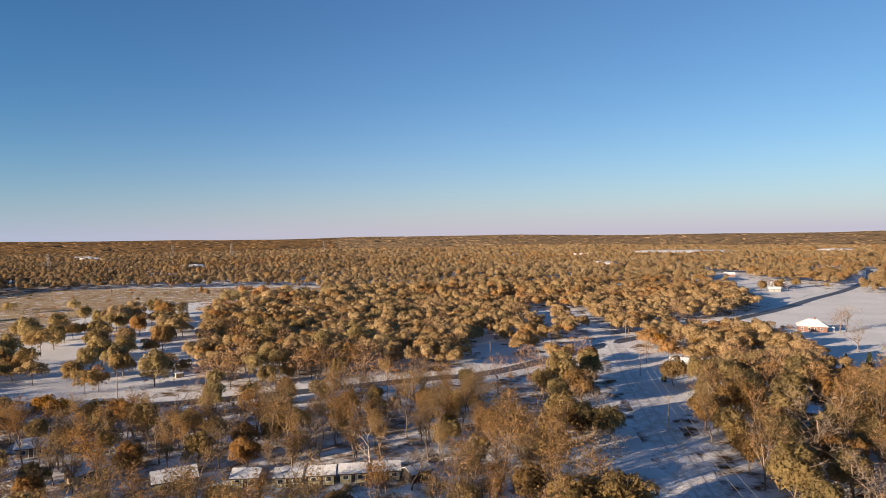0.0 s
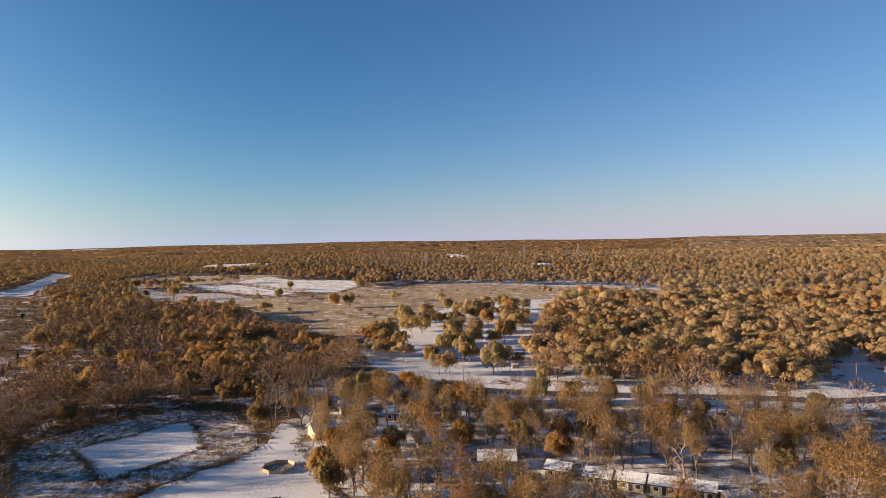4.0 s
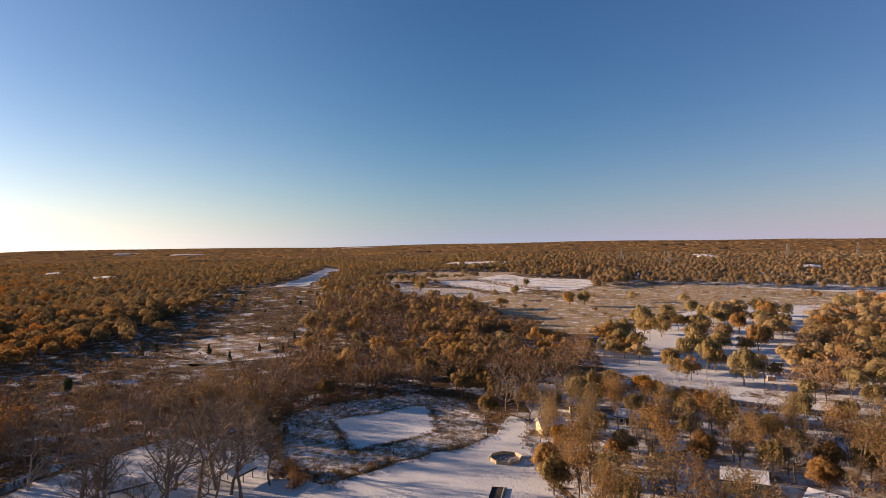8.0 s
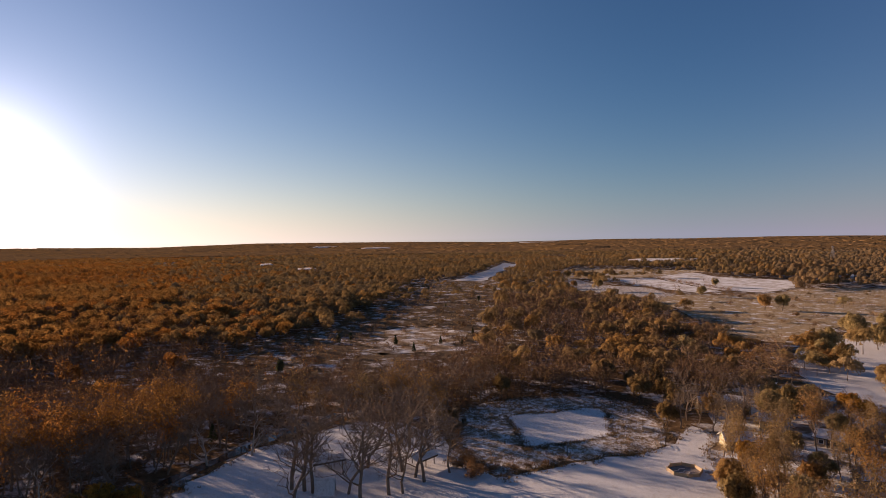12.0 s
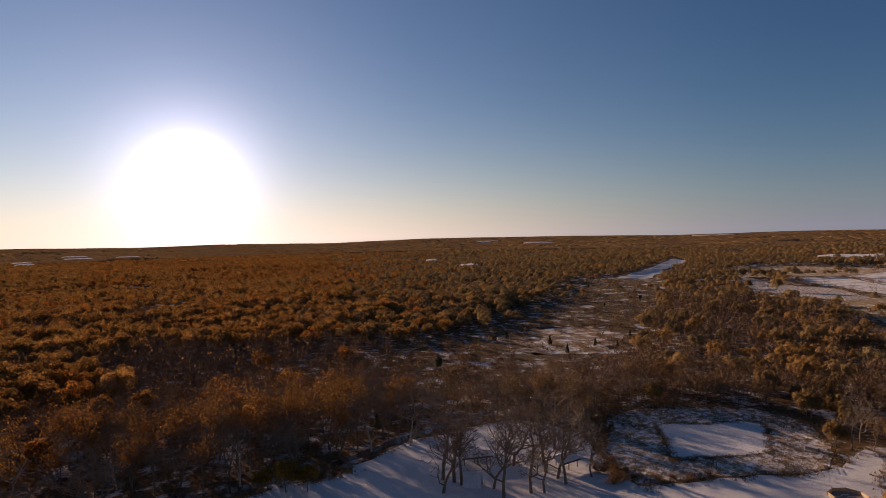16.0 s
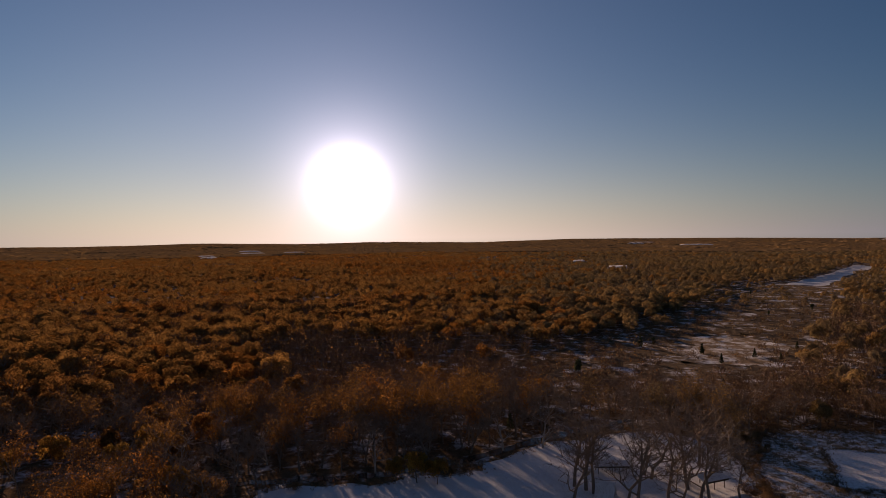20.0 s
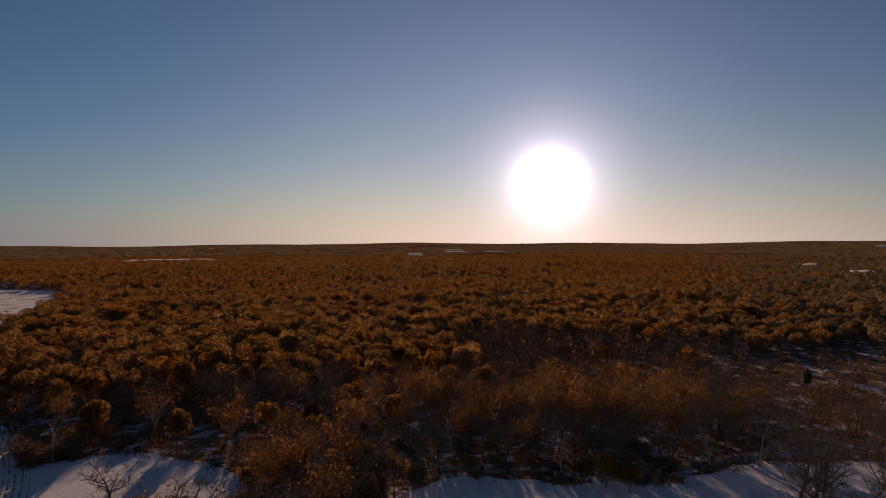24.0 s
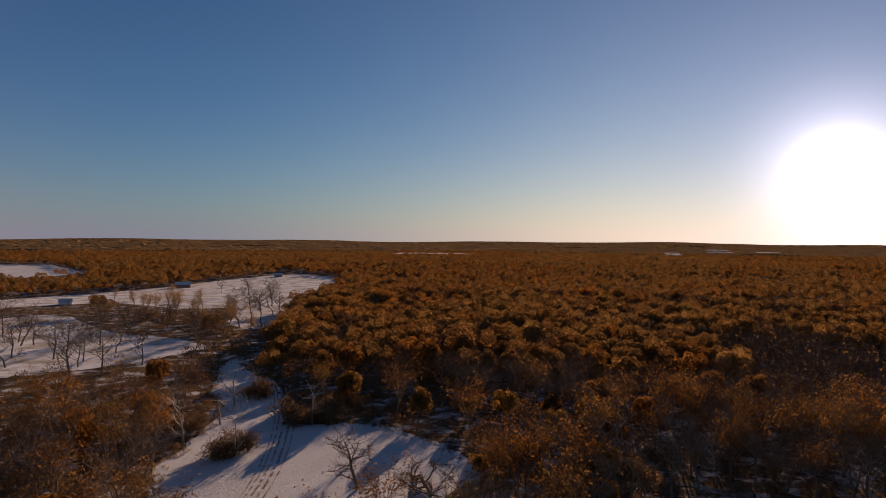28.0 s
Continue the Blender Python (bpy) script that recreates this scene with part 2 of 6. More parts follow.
def leaves(name, stops, through=0.35, gaps=0.0):
    """Dry leaves; the tone goes from tree to tree and a little from clump to clump."""
    m, n, l, b = material(name, 0.9, specular=0.0)
    info, geo, att = n.new("ShaderNodeObjectInfo"), n.new("ShaderNodeNewGeometry"), n.new("ShaderNodeAttribute")
    att.attribute_name = "tone"
    add = n.new("ShaderNodeMath")
    l.new(info.outputs["Random"], add.inputs[0])
    l.new(att.outputs["Fac"], add.inputs[1])
    fr = n.new("ShaderNodeMath")
    fr.operation = "FRACT"
    l.new(add.outputs[0], fr.inputs[0])
    tree = ramp(n, l, fr.outputs[0], stops)
    clump = ramp(n, l, geo.outputs["Random Per Island"], [(0.0, (0.91, 0.90, 0.88)), (1.0, (1.08, 1.08, 1.07))])
    fine = noise_node(n, l, 1.15, 6.0, 0.78)
    mottle = ramp(n, l, fine, [(0.36, (0.50, 0.48, 0.46)), (0.5, (0.98, 0.97, 0.96)), (0.64, (1.26, 1.25, 1.23))])
    col = blend(n, l, 1.0, blend(n, l, 1.0, tree, clump, "MULTIPLY"), mottle, "MULTIPLY")
    l.new(col, b.inputs["Base Color"])
    bump(n, l, b, fine, 1.0, 1.3)
    tr = n.new("ShaderNodeBsdfTranslucent")
    l.new(col, tr.inputs["Color"])
    mix = n.new("ShaderNodeMixShader")
    mix.inputs[0].default_value = through
    l.new(b.outputs[0], mix.inputs[1])
    l.new(tr.outputs[0], mix.inputs[2])
    out = mix.outputs[0]
    if gaps:                                               # sky and shade show between the leaf sprays
        spray = ramp(n, l, noise_node(n, l, 1.3, 5.0, 0.78), [(gaps - 0.012, (0, 0, 0)), (gaps + 0.012, (1, 1, 1))])
        clear, lacy = n.new("ShaderNodeBsdfTransparent"), n.new("ShaderNodeMixShader")
        l.new(spray, lacy.inputs[0])
        l.new(clear.outputs[0], lacy.inputs[1])
        l.new(out, lacy.inputs[2])
        out = lacy.outputs[0]
    l.new(out, n["Material Output"].inputs["Surface"])
    return m


M_OAK = leaves("dry_oak_leaves", [(0.0, (0.41, 0.28, 0.118)), (0.2, (0.45, 0.33, 0.145)), (0.42, (0.465, 0.36, 0.17)),
                                  (0.62, (0.41, 0.305, 0.135)), (0.8, (0.48, 0.26, 0.09)), (1.0, (0.34, 0.25, 0.12))], 0.45, 0.495)
M_TAN = leaves("tan_oak_leaves", [(0.0, (0.48, 0.315, 0.148)), (0.2, (0.52, 0.365, 0.178)), (0.42, (0.55, 0.395, 0.208)),
                                 (0.62, (0.48, 0.335, 0.158)), (0.8, (0.53, 0.29, 0.11)), (1.0, (0.44, 0.32, 0.155))], 0.36, 0.475)
# distance haze is painted in: far leaf and canopy colours are dulled and greyed
M_FARLEAF = leaves("haze_dulled_far_leaves", [(0.0, (0.33, 0.22, 0.115)), (0.2, (0.39, 0.275, 0.145)), (0.45, (0.30, 0.215, 0.125)),
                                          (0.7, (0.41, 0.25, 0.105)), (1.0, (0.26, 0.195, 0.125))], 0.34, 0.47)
M_CANOPY = leaves("haze_dulled_far_canopy", [(0.0, (0.29, 0.18, 0.088)), (0.25, (0.35, 0.22, 0.105)), (0.5, (0.275, 0.18, 0.095)),
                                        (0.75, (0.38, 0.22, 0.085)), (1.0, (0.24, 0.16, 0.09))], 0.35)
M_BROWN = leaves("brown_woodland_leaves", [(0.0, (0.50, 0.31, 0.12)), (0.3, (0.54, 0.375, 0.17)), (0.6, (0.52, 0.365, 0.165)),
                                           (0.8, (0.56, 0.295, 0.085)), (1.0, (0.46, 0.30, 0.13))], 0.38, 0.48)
# tan for the far canopy, greyed to hold the haze in its colour
M_TANCANOPY = leaves("haze_dulled_tan_canopy", [(0.0, (0.38, 0.262, 0.145)), (0.5, (0.42, 0.29, 0.16)), (1.0, (0.34, 0.235, 0.13))], 0.3)
M_RUST = leaves("rust_red_oak_leaves", [(0.0, (0.345, 0.162, 0.046)), (0.25, (0.395, 0.210, 0.064)), (0.5, (0.36, 0.180, 0.050)),
                                      (0.75, (0.43, 0.174, 0.037)), (1.0, (0.30, 0.150, 0.050))], 0.45, 0.49)
M_WEST = leaves("olive_brown_oak_leaves", [(0.0, (0.29, 0.195, 0.09)), (0.25, (0.37, 0.24, 0.095)), (0.5, (0.27, 0.197, 0.108)),
                                           (0.75, (0.42, 0.235, 0.075)), (1.0, (0.28, 0.20, 0.105))], 0.36, 0.48)
M_YELLOW = leaves("yellow_leaves", [(0.0, (0.52, 0.29, 0.06)), (1.0, (0.45, 0.23, 0.05))], 0.5, 0.49)
M_CEDAR = leaves("cedar_needles", [(0.0, (0.06, 0.07, 0.035)), (1.0, (0.10, 0.105, 0.05))], 0.1)
M_BRUSH = leaves("brown_brush", [(0.0, (0.27, 0.155, 0.075)), (0.5, (0.34, 0.20, 0.095)), (1.0, (0.22, 0.14, 0.08))], 0.3)
M_GRASS = leaves("dry_grass_blades", [(0.0, (0.36, 0.245, 0.13)), (0.5, (0.46, 0.33, 0.19)), (1.0, (0.30, 0.20, 0.105))], 0.45)
M_WOOD = simple("weathered_planks", (0.30, 0.22, 0.14), (0.46, 0.36, 0.25), 1.5, 0.85)
M_DARKWOOD = simple("dark_stained_boards", (0.05, 0.038, 0.03), (0.10, 0.075, 0.055), 1.5, 0.8)
M_YELLOWWALL = simple("pale_yellow_siding", (0.48, 0.42, 0.24), (0.58, 0.51, 0.32), 0.8, 0.7)
M_WHITE = simple("white_paint", (0.70, 0.69, 0.66), (0.82, 0.81, 0.78), 0.8, 0.6)
M_SIDING = simple("weathered_grey_siding", (0.22, 0.21, 0.20), (0.31, 0.30, 0.285), 0.8, 0.7)
M_BRICK = simple("red_brick", (0.15, 0.075, 0.055), (0.22, 0.115, 0.085), 2.0, 0.9)
M_ROOFSNOW = snow_material("snow_on_roof", (0.42, 0.40, 0.38), 0.5)
M_BLUEROOF = simple("pale_blue_metal_roof", (0.42, 0.52, 0.62), (0.52, 0.62, 0.72), 0.6, 0.4)
M_GLASS = simple("dark_window_glass", (0.03, 0.035, 0.04), (0.05, 0.055, 0.065), 0.6, 0.1, 0.0)
M_STEEL = simple("galvanised_steel", (0.20, 0.20, 0.205), (0.30, 0.30, 0.31), 1.0, 0.6, 0.1, 0.3)
M_POLE = simple("creosoted_pole", (0.16, 0.125, 0.10), (0.26, 0.21, 0.17), 2.0, 0.9)

# ---- mesh helpers ----
def build(name, verts, faces, mats, parent=None, label="", slots=None, tone=None, smooth=False, normals=None):
    """One mesh object from arrays of corners and triangles."""
    me = bpy.data.meshes.new(name)
    verts, faces = np.asarray(verts, dtype=np.float32), np.asarray(faces, dtype=np.int32)
    me.vertices.add(len(verts))
    me.vertices.foreach_set("co", verts.ravel())
    me.loops.add(faces.size)
    me.loops.foreach_set("vertex_index", faces.ravel())
    me.polygons.add(len(faces))
    me.polygons.foreach_set("loop_start", np.arange(0, faces.size, faces.shape[1], dtype=np.int32))
    for m in (mats if isinstance(mats, (list, tuple)) else [mats]):
        me.materials.append(m)
    if slots is not None:
        me.polygons.foreach_set("material_index", np.asarray(slots, dtype=np.int32))
    if tone is not None:
        a = me.attributes.new("tone", "FLOAT", "POINT")
        a.data.foreach_set("value", np.asarray(tone, dtype=np.float32))
    if smooth:
        me.polygons.foreach_set("use_smooth", np.ones(len(faces), dtype=bool))
    me.update(calc_edges=True)
    if normals is not None:
        me.normals_split_custom_set_from_vertices(np.asarray(normals, dtype=np.float32))
    ob = new(name, me)
    if parent is not None:
        ob.parent = parent
    if label:
        ob["label"] = label
    return ob


def part(name, bm, mat, parent, label="", smooth=False):
    me = bpy.data.meshes.new(name)
    bmesh.ops.recalc_face_normals(bm, faces=bm.faces)
    bm.to_mesh(me)
    bm.free()
    me.materials.append(mat)
    if smooth:
        me.polygons.foreach_set("use_smooth", np.ones(len(me.polygons), dtype=bool))
    ob = new(name, me)
    if parent is not None:
        ob.parent = parent
    if label:
        ob["label"] = label
    return ob


def box(bm, x0, x1, y0, y1, z0, z1, bevel=0.0):
    r = bmesh.ops.create_cube(bm, size=1.0)
    v = r["verts"]
    bmesh.ops.scale(bm, vec=(x1 - x0, y1 - y0, z1 - z0), verts=v)
    bmesh.ops.translate(bm, vec=((x0 + x1) / 2, (y0 + y1) / 2, (z0 + z1) / 2), verts=v)
    if bevel:
        bmesh.ops.bevel(bm, geom=list({e for q in v for e in q.link_edges}), offset=bevel, segments=1, affect="EDGES")
    return bm


def boxes(*specs, bevel=0.0):
    bm = bmesh.new()
    for s in specs:
        box(bm, *s, bevel=bevel)
    return bm


def beam(bm, a, b, r, sides=6, r2=None):
    """A round bar from a to b."""
    a, b = Vector(a), Vector(b)
    m = (b - a).to_track_quat("Z", "Y").to_matrix().to_4x4()
    bmesh.ops.create_cone(bm, cap_ends=True, segments=sides, radius1=r, radius2=r if r2 is None else r2, depth=(b - a).length,
                          matrix=Matrix.Translation((a + b) / 2) @ m)
    return bm


# ---- the lie of the land ----
def relief(x, y):
    """Height of the ground: flat about the camp, gently rolling far off, rising to a low ridge at the horizon."""
    r = np.hypot(x, y)
    roll = np.sin(x / 310.0 + 1.3) * np.cos(y / 270.0) + 0.6 * np.sin((x + 1.7 * y) / 640.0)
    far = np.clip((r - 420.0) / 900.0, 0, 1)
    rise = np.clip((r - 2300.0) / 2500.0, 0, 1) ** 1.3
    return far * roll * 2.2 + rise * (20 + 5 * np.sin(np.arctan2(y, x) * 9.0) + 3 * np.sin(np.arctan2(y, x) * 23.0))


def make_ground():
    spokes, rings = 240, 110
    rad = 20.0 * (4950.0 / 20.0) ** (np.arange(rings) / (rings - 1))
    ang = np.arange(spokes) * 2 * np.pi / spokes
    x, y = np.outer(rad, np.cos(ang)).ravel(), np.outer(rad, np.sin(ang)).ravel()
    v = np.vstack([[[0, 0, 0]], np.stack([x, y, relief(x, y)], -1)])
    f = []
    for i in range(rings - 1):
        for j in range(spokes):
            a, b = 1 + i * spokes + j, 1 + i * spokes + (j + 1) % spokes
            f += [(a, a + spokes, b + spokes), (a, b + spokes, b)]
    f += [(0, 1 + j, 1 + (j + 1) % spokes) for j in range(spokes)]
    az = np.degrees(np.arctan2(-v[:, 0], v[:, 1]))
    ob = build("ground", v, f, M_FLOOR, tone=np.clip((38 - az) / 14, 0, 1), smooth=True)
    return tagged(ob, "leaf-strewn woodland floor with patchy snow", "ground", kind="structure")


def smooth_outline(pts, closed=True, per=6, rough=0.0, seed=0):
    """A wavering line through the corners of a plan."""
    rng = np.random.default_rng(seed)
    p = np.array(pts, dtype=float)
    n = len(p)
    out = []
    for i in range(n if closed else n - 1):
        p0, p1, p2, p3 = (p[(i + k) % n] if closed else p[min(max(i + k, 0), n - 1)] for k in (-1, 0, 1, 2))
        for s in np.arange(per) / per:
            q = 0.5 * (2 * p1 + (p2 - p0) * s + (2 * p0 - 5 * p1 + 4 * p2 - p3) * s * s + (3 * p1 - p0 - 3 * p2 + p3) * s ** 3)
            q = 0.5 * q + 0.5 * (p1 + (p2 - p1) * s) if closed else q
            out.append(q + rng.normal(0, rough, 2))
    if not closed:
        out.append(p[-1])
    return np.array(out)


def sheet(name, pts, mat, lift, label, category, rough=1.0, seed=1, per=6):
    """A field, lawn or pond that lies on the ground inside a wavering outline."""
    line = smooth_outline(pts, True, per, rough, seed)
    bm = bmesh.new()
    vs = [bm.verts.new((a, b, 0)) for a, b in line]
    es = [bm.edges.new((vs[i], vs[(i + 1) % len(vs)])) for i in range(len(vs))]
    bmesh.ops.triangle_fill(bm, use_beauty=True, edges=es)
    size = np.ptp(line, axis=0).max()
    if np.hypot(*line.mean(axis=0)) > 350:
        for _ in range(3):
            long = [e for e in bm.edges if e.calc_length() > max(25.0, size / 14)]
            if long:
                bmesh.ops.subdivide_edges(bm, edges=long, cuts=1)
        bmesh.ops.triangulate(bm, faces=bm.faces)
    for v in bm.verts:
        v.co.z = float(relief(v.co.x, v.co.y)) + lift
    ob = part(name, bm, mat, None)
    for q in ob.data.polygons:
        if q.normal.z < 0:
            q.flip()
    tagged(ob, label, category, kind="structure")
    return line


def ribbon(name, pts, width, mat, lift, label, category, wobble=0.15, seed=3, crown=0.0):
    """A road or track along a centre line, highest in the middle."""
    c = smooth_outline(pts, False, 10, 0.0, seed)
    rng = np.random.default_rng(seed)
    d = np.gradient(c, axis=0)
    nrm = np.stack([-d[:, 1], d[:, 0]], -1) / np.linalg.norm(d, axis=1)[:, None]
    rows, cols = len(c), (-0.5, -0.25, 0.0, 0.25, 0.5)
    v = []
    for i in range(rows):
        for k in cols:
            q = c[i] + nrm[i] * (k * width + rng.normal(0, wobble) * (abs(k) == 0.5))
            v.append((*q, float(relief(*q)) + lift + crown * (1 - abs(k) * 2)))
    n = len(cols)
    f = [(i * n + j, i * n + j + 1, (i + 1) * n + j + 1, (i + 1) * n + j) for i in range(rows - 1) for j in range(n - 1)]
    ob = build(name, v, [q[::-1] for q in f], mat, smooth=True)
    if ob.data.polygons[0].normal.z < 0:
        ob.data.flip_normals()
    tagged(ob, label, category, kind="structure")
    return c


def crisp(pts):
    """Cut each corner of a plan outline short, so that it stays a corner when the line is smoothed."""
    p = np.array(pts, dtype=float)
    a, b = np.roll(p, 1, axis=0), np.roll(p, -1, axis=0)
    return [tuple(q) for pair in zip(p + (a - p) * 0.08, p + (b - p) * 0.08) for q in pair]


# plan of the open ground, in metres
LAWN = [(-140, 131), (-129, 113), (-129, 84), (-127, 66), (-141, 61), (-171, 62), (-187, 47), (-168, 8), (-147, -8), (-140, -30),
        (-131, -55), (-100, -62), (-72, -40), (-60, 20), (-66, 70), (-84, 96), (-102, 105), (-116, 116), (-133, 132)]
LAWN_SOUTH = [(-98, -155), (-103, -148), (-113, -140), (-117, -126), (-116, -110), (-113, -95), (-108, -92), (-96, -90), (-76, -92), (-52, -118), (-59, -144),
              (-72, -155), (-93, -181), (-98, -205), (-120, -242), (-133, -255), (-122, -226), (-119, -198), (-110, -178)]
PASTURE = [(130, 345), (165, 322), (144, 262), (141, 225), (175, 215), (260, 330), (352, 505), (327, 524), (262, 458), (200, 398)]
FIELD_EAST = [(306, 777), (345, 769), (315, 640), (338, 593), (312, 530), (262, 480), (217, 430), (245, 540), (278, 637)]
CLEARING_A = [(45, 430), (53, 447), (57, 422), (58, 387), (52, 362), (46, 380)]
CLEARING_B = [(5, 312), (12, 332), (16, 297), (22, 282), (17, 259), (9, 252), (-1, 248), (-3, 259), (4, 273)]
CLEARING_C = [(2, 202), (16, 206), (26, 197), (29, 192), (23, 168), (18, 149), (20, 142), (16, 138), (15, 165), (10, 177), (3, 185)]
OAK_PARK = [(-200, 245), (-213, 270), (-236, 354), (-252, 473), (-198, 484), (-160, 393), (-134, 304), (-110, 249), (-105, 216), (-122, 200), (-157, 206)]
MEADOW = [(-440, 372), (-330, 312), (-240, 270), (-236, 300), (-250, 352), (-262, 470), (-200, 520), (-120, 600), (-150, 640), (-378, 640), (-440, 580),
          (-425, 470), (-470, 400)]
FIELD_WEST = [(-660, 559), (-700, 664), (-610, 622), (-516, 642), (-455, 561), (-430, 495), (-481, 485), (-598, 530)]
FIELD_WEST_B = [(-677, 483), (-645, 546), (-560, 512), (-466, 475), (-458, 442), (-558, 458)]
FIELD_WEST_C = [(-704, 448), (-709, 464), (-585, 424), (-540, 446), (-456, 412), (-445, 383), (-484, 367), (-542, 366)]
TAN_WEST = [(-780, 470), (-904, 605), (-707, 715), (-697, 650), (-665, 560), (-685, 500), (-720, 440)]
CAMP = [(-165, 165), (-135, 188), (-60, 206), (8, 230), (32, 190), (22, 115), (-60, 95), (-103, 106), (-118, 117), (-134, 134)]
YARD = [(58, 267), (82, 279), (97, 272), (88, 245), (78, 221), (62, 185), (51, 173), (49, 183), (55, 218)]
POND = [(-172.5, 90.5), (-171, 104), (-168.5, 119), (-166.5, 120.5), (-155, 114.5), (-145, 108), (-143, 105), (-143, 93), (-142.5, 82), (-144.5, 80), (-158, 85)]
ROUGH = [(-186, 80), (-158, 66), (-140, 61), (-130, 65), (-131, 84), (-129, 112), (-142, 125), (-166, 134), (-183, 127), (-190, 100)]
MARSH = [(-233, 21), (-262, 60), (-262, 96), (-285, 128), (-400, 196), (-560, 285), (-720, 358), (-770, 320), (-755, 285), (-530, 180), (-447, 130),
         (-358, 78), (-300, 32), (-262, 14)]
MARSH_SNOW = [(-312, 77), (-361, 106), (-378, 145), (-336, 147), (-285, 117), (-292, 86)]
MARSH_FAR = [(-760, 318), (-861, 400), (-1060, 530), (-1199, 621), (-1100, 600), (-820, 410), (-730, 350)]
FIELD_S_A = [(-70, -460), (-98, -470), (-113, -449), (-112, -357), (-131, -316), (-133, -288), (-118, -276), (-97, -269), (-81, -267), (-51, -270), (0, -280), (10, -460)]
FIELD_S_B = [(-40, -590), (-99, -601), (-163, -616), (-247, -649), (-339, -721), (-419, -761), (-468, -758), (-469, -665), (-336, -519), (-265, -439), (-192, -332),
             (-170, -321), (-172, -348), (-208, -434), (-177, -446), (-159, -525), (-89, -531), (-40, -530)]
FIELD_S_C = [(-140, -1300), (-263, -1240), (-250, -940), (-178, -900), (-100, -920)]
GRAVEL = [(34, 70), (38.5, 106), (43.2, 141), (51.7, 201), (60.8, 255), (68.5, 304), (70.5, 351), (72, 420)]
ROADSIDE = [(39.7, 179.5), (38.4, 160.7), (35.7, 133.0), (29.7, 134.2), (24.0, 141.1), (16.7, 143.2), (19.2, 152.7), (28.3, 158.4)]
ROAD = [(-170, 186), (-135, 190), (-97, 198), (-55, 213), (-20, 227), (12, 241), (75, 303), (110, 328), (156, 367), (212, 416),
        (268, 474), (333, 538), (420, 640), (520, 785)]

make_ground()
OPEN = [LAWN, LAWN_SOUTH, PASTURE, FIELD_EAST, CLEARING_A, CLEARING_B, CLEARING_C, ROADSIDE, FIELD_WEST, POND, ROUGH,
        MARSH_FAR, FIELD_WEST_B, FIELD_WEST_C, FIELD_S_A, FIELD_S_B, FIELD_S_C]
for name, pts, mat, lift, label, cat, rough in (
    ("camp_ground", CAMP, M_CAMP, 0.03, "snow and fallen leaves under the camp's thin trees", "ground", 1.0),
    ("lawn", LAWN, M_SNOW, 0.06, "snow-covered camp lawn with grass showing through", "lawn", 0.8),
    ("lawn", LAWN_SOUTH, M_SNOW, 0.06, "snow-covered lawn with mower stripes", "lawn", 0.8),
    ("pasture", PASTURE, M_SNOW, 0.06, "open snow-covered pasture beside the farmhouse", "field", 1.5),
    ("field", FIELD_EAST, M_SNOW, 0.08, "snow field beyond the road", "field", 2.0),
    ("clearing", CLEARING_A, M_SNOW, 0.06, "small snowy clearing in the oak wood", "clearing", 1.0),
    ("clearing", CLEARING_B, M_SNOW, 0.06, "snowy clearing with a pole by the road", "clearing", 1.0),
    ("clearing", CLEARING_C, M_ROUGH, 0.06, "shaded clearing with snow and brown grass", "clearing", 1.0),
    ("roadside", ROADSIDE, M_SNOW, 0.05, "open snowy strip beside the gravel road", "verge", 0.8),
    ("oak_park", OAK_PARK, M_SNOW, 0.05, "snowy ground under scattered oaks", "lawn", 1.5),
    ("meadow", MEADOW, M_MEADOW, 0.05, "dry tan meadow with traces of snow", "meadow", 3.0),
    ("field", TAN_WEST, M_MEADOW, 0.08, "strip of dry tan grass beyond the snow fields", "field", 2.0),
    ("field", FIELD_WEST, M_FARFIELD, 0.14, "broad snow field bounded by hedge lines", "field", 1.5),
    ("field", FIELD_WEST_B, M_FARFIELD, 0.12, "narrow snow field between hedge lines", "field", 1.5),
    ("field", FIELD_WEST_C, M_ROUGH, 0.12, "snow field with brown brush", "field", 1.5),
    ("yard", YARD, M_SNOW, 0.05, "snowy house yard beside the gravel road", "yard", 0.8),
    ("pond_bank", ROUGH, M_ROUGH, 0.05, "rough brown grass and snow round the pond", "bank", 0.8),
    ("pond", POND, M_ICE, 0.10, "frozen pond under smooth snow", "pond", 0.3),
    ("marsh", MARSH, M_WET, 0.05, "marsh with brown grass and broken snow", "marsh", 2.5),
    ("marsh", MARSH_SNOW, M_STREAK, 0.10, "open snow-streaked part of the marsh", "marsh", 6.0),
    ("marsh", MARSH_FAR, M_SNOW, 0.3, "far strip of snow along the cleared line", "field", 5.0),
    ("field", FIELD_S_A, M_FARFIELD, 0.06, "snowy orchard field", "field", 1.5),
    ("field", FIELD_S_B, M_FARFIELD, 0.10, "snowy farm field with bare trees", "field", 2.0),
    ("field", FIELD_S_C, M_SNOW, 0.3, "far snow field among woods", "field", 4.0),
):
    sheet(name, crisp(pts) if cat == "field" else pts, mat, lift, label, cat, rough * 0.6 if cat == "field" else rough, seed=len(pts), per=5)
GRAVEL_LINE = ribbon("gravel_road", GRAVEL, 9.4, M_GRAVEL, 0.10, "straight gravel road under trodden snow", "road", 0.4, crown=0.12)
ribbon("road_verge", ROAD, 21.0, M_SNOW, 0.05, "snowy grass verge along the paved road", "verge", 1.2)
ROAD_LINE = ribbon("paved_road", ROAD, 7.0, M_ASPHALT, 0.12, "dark wet two-lane paved road", "road", 0.1, crown=0.06)
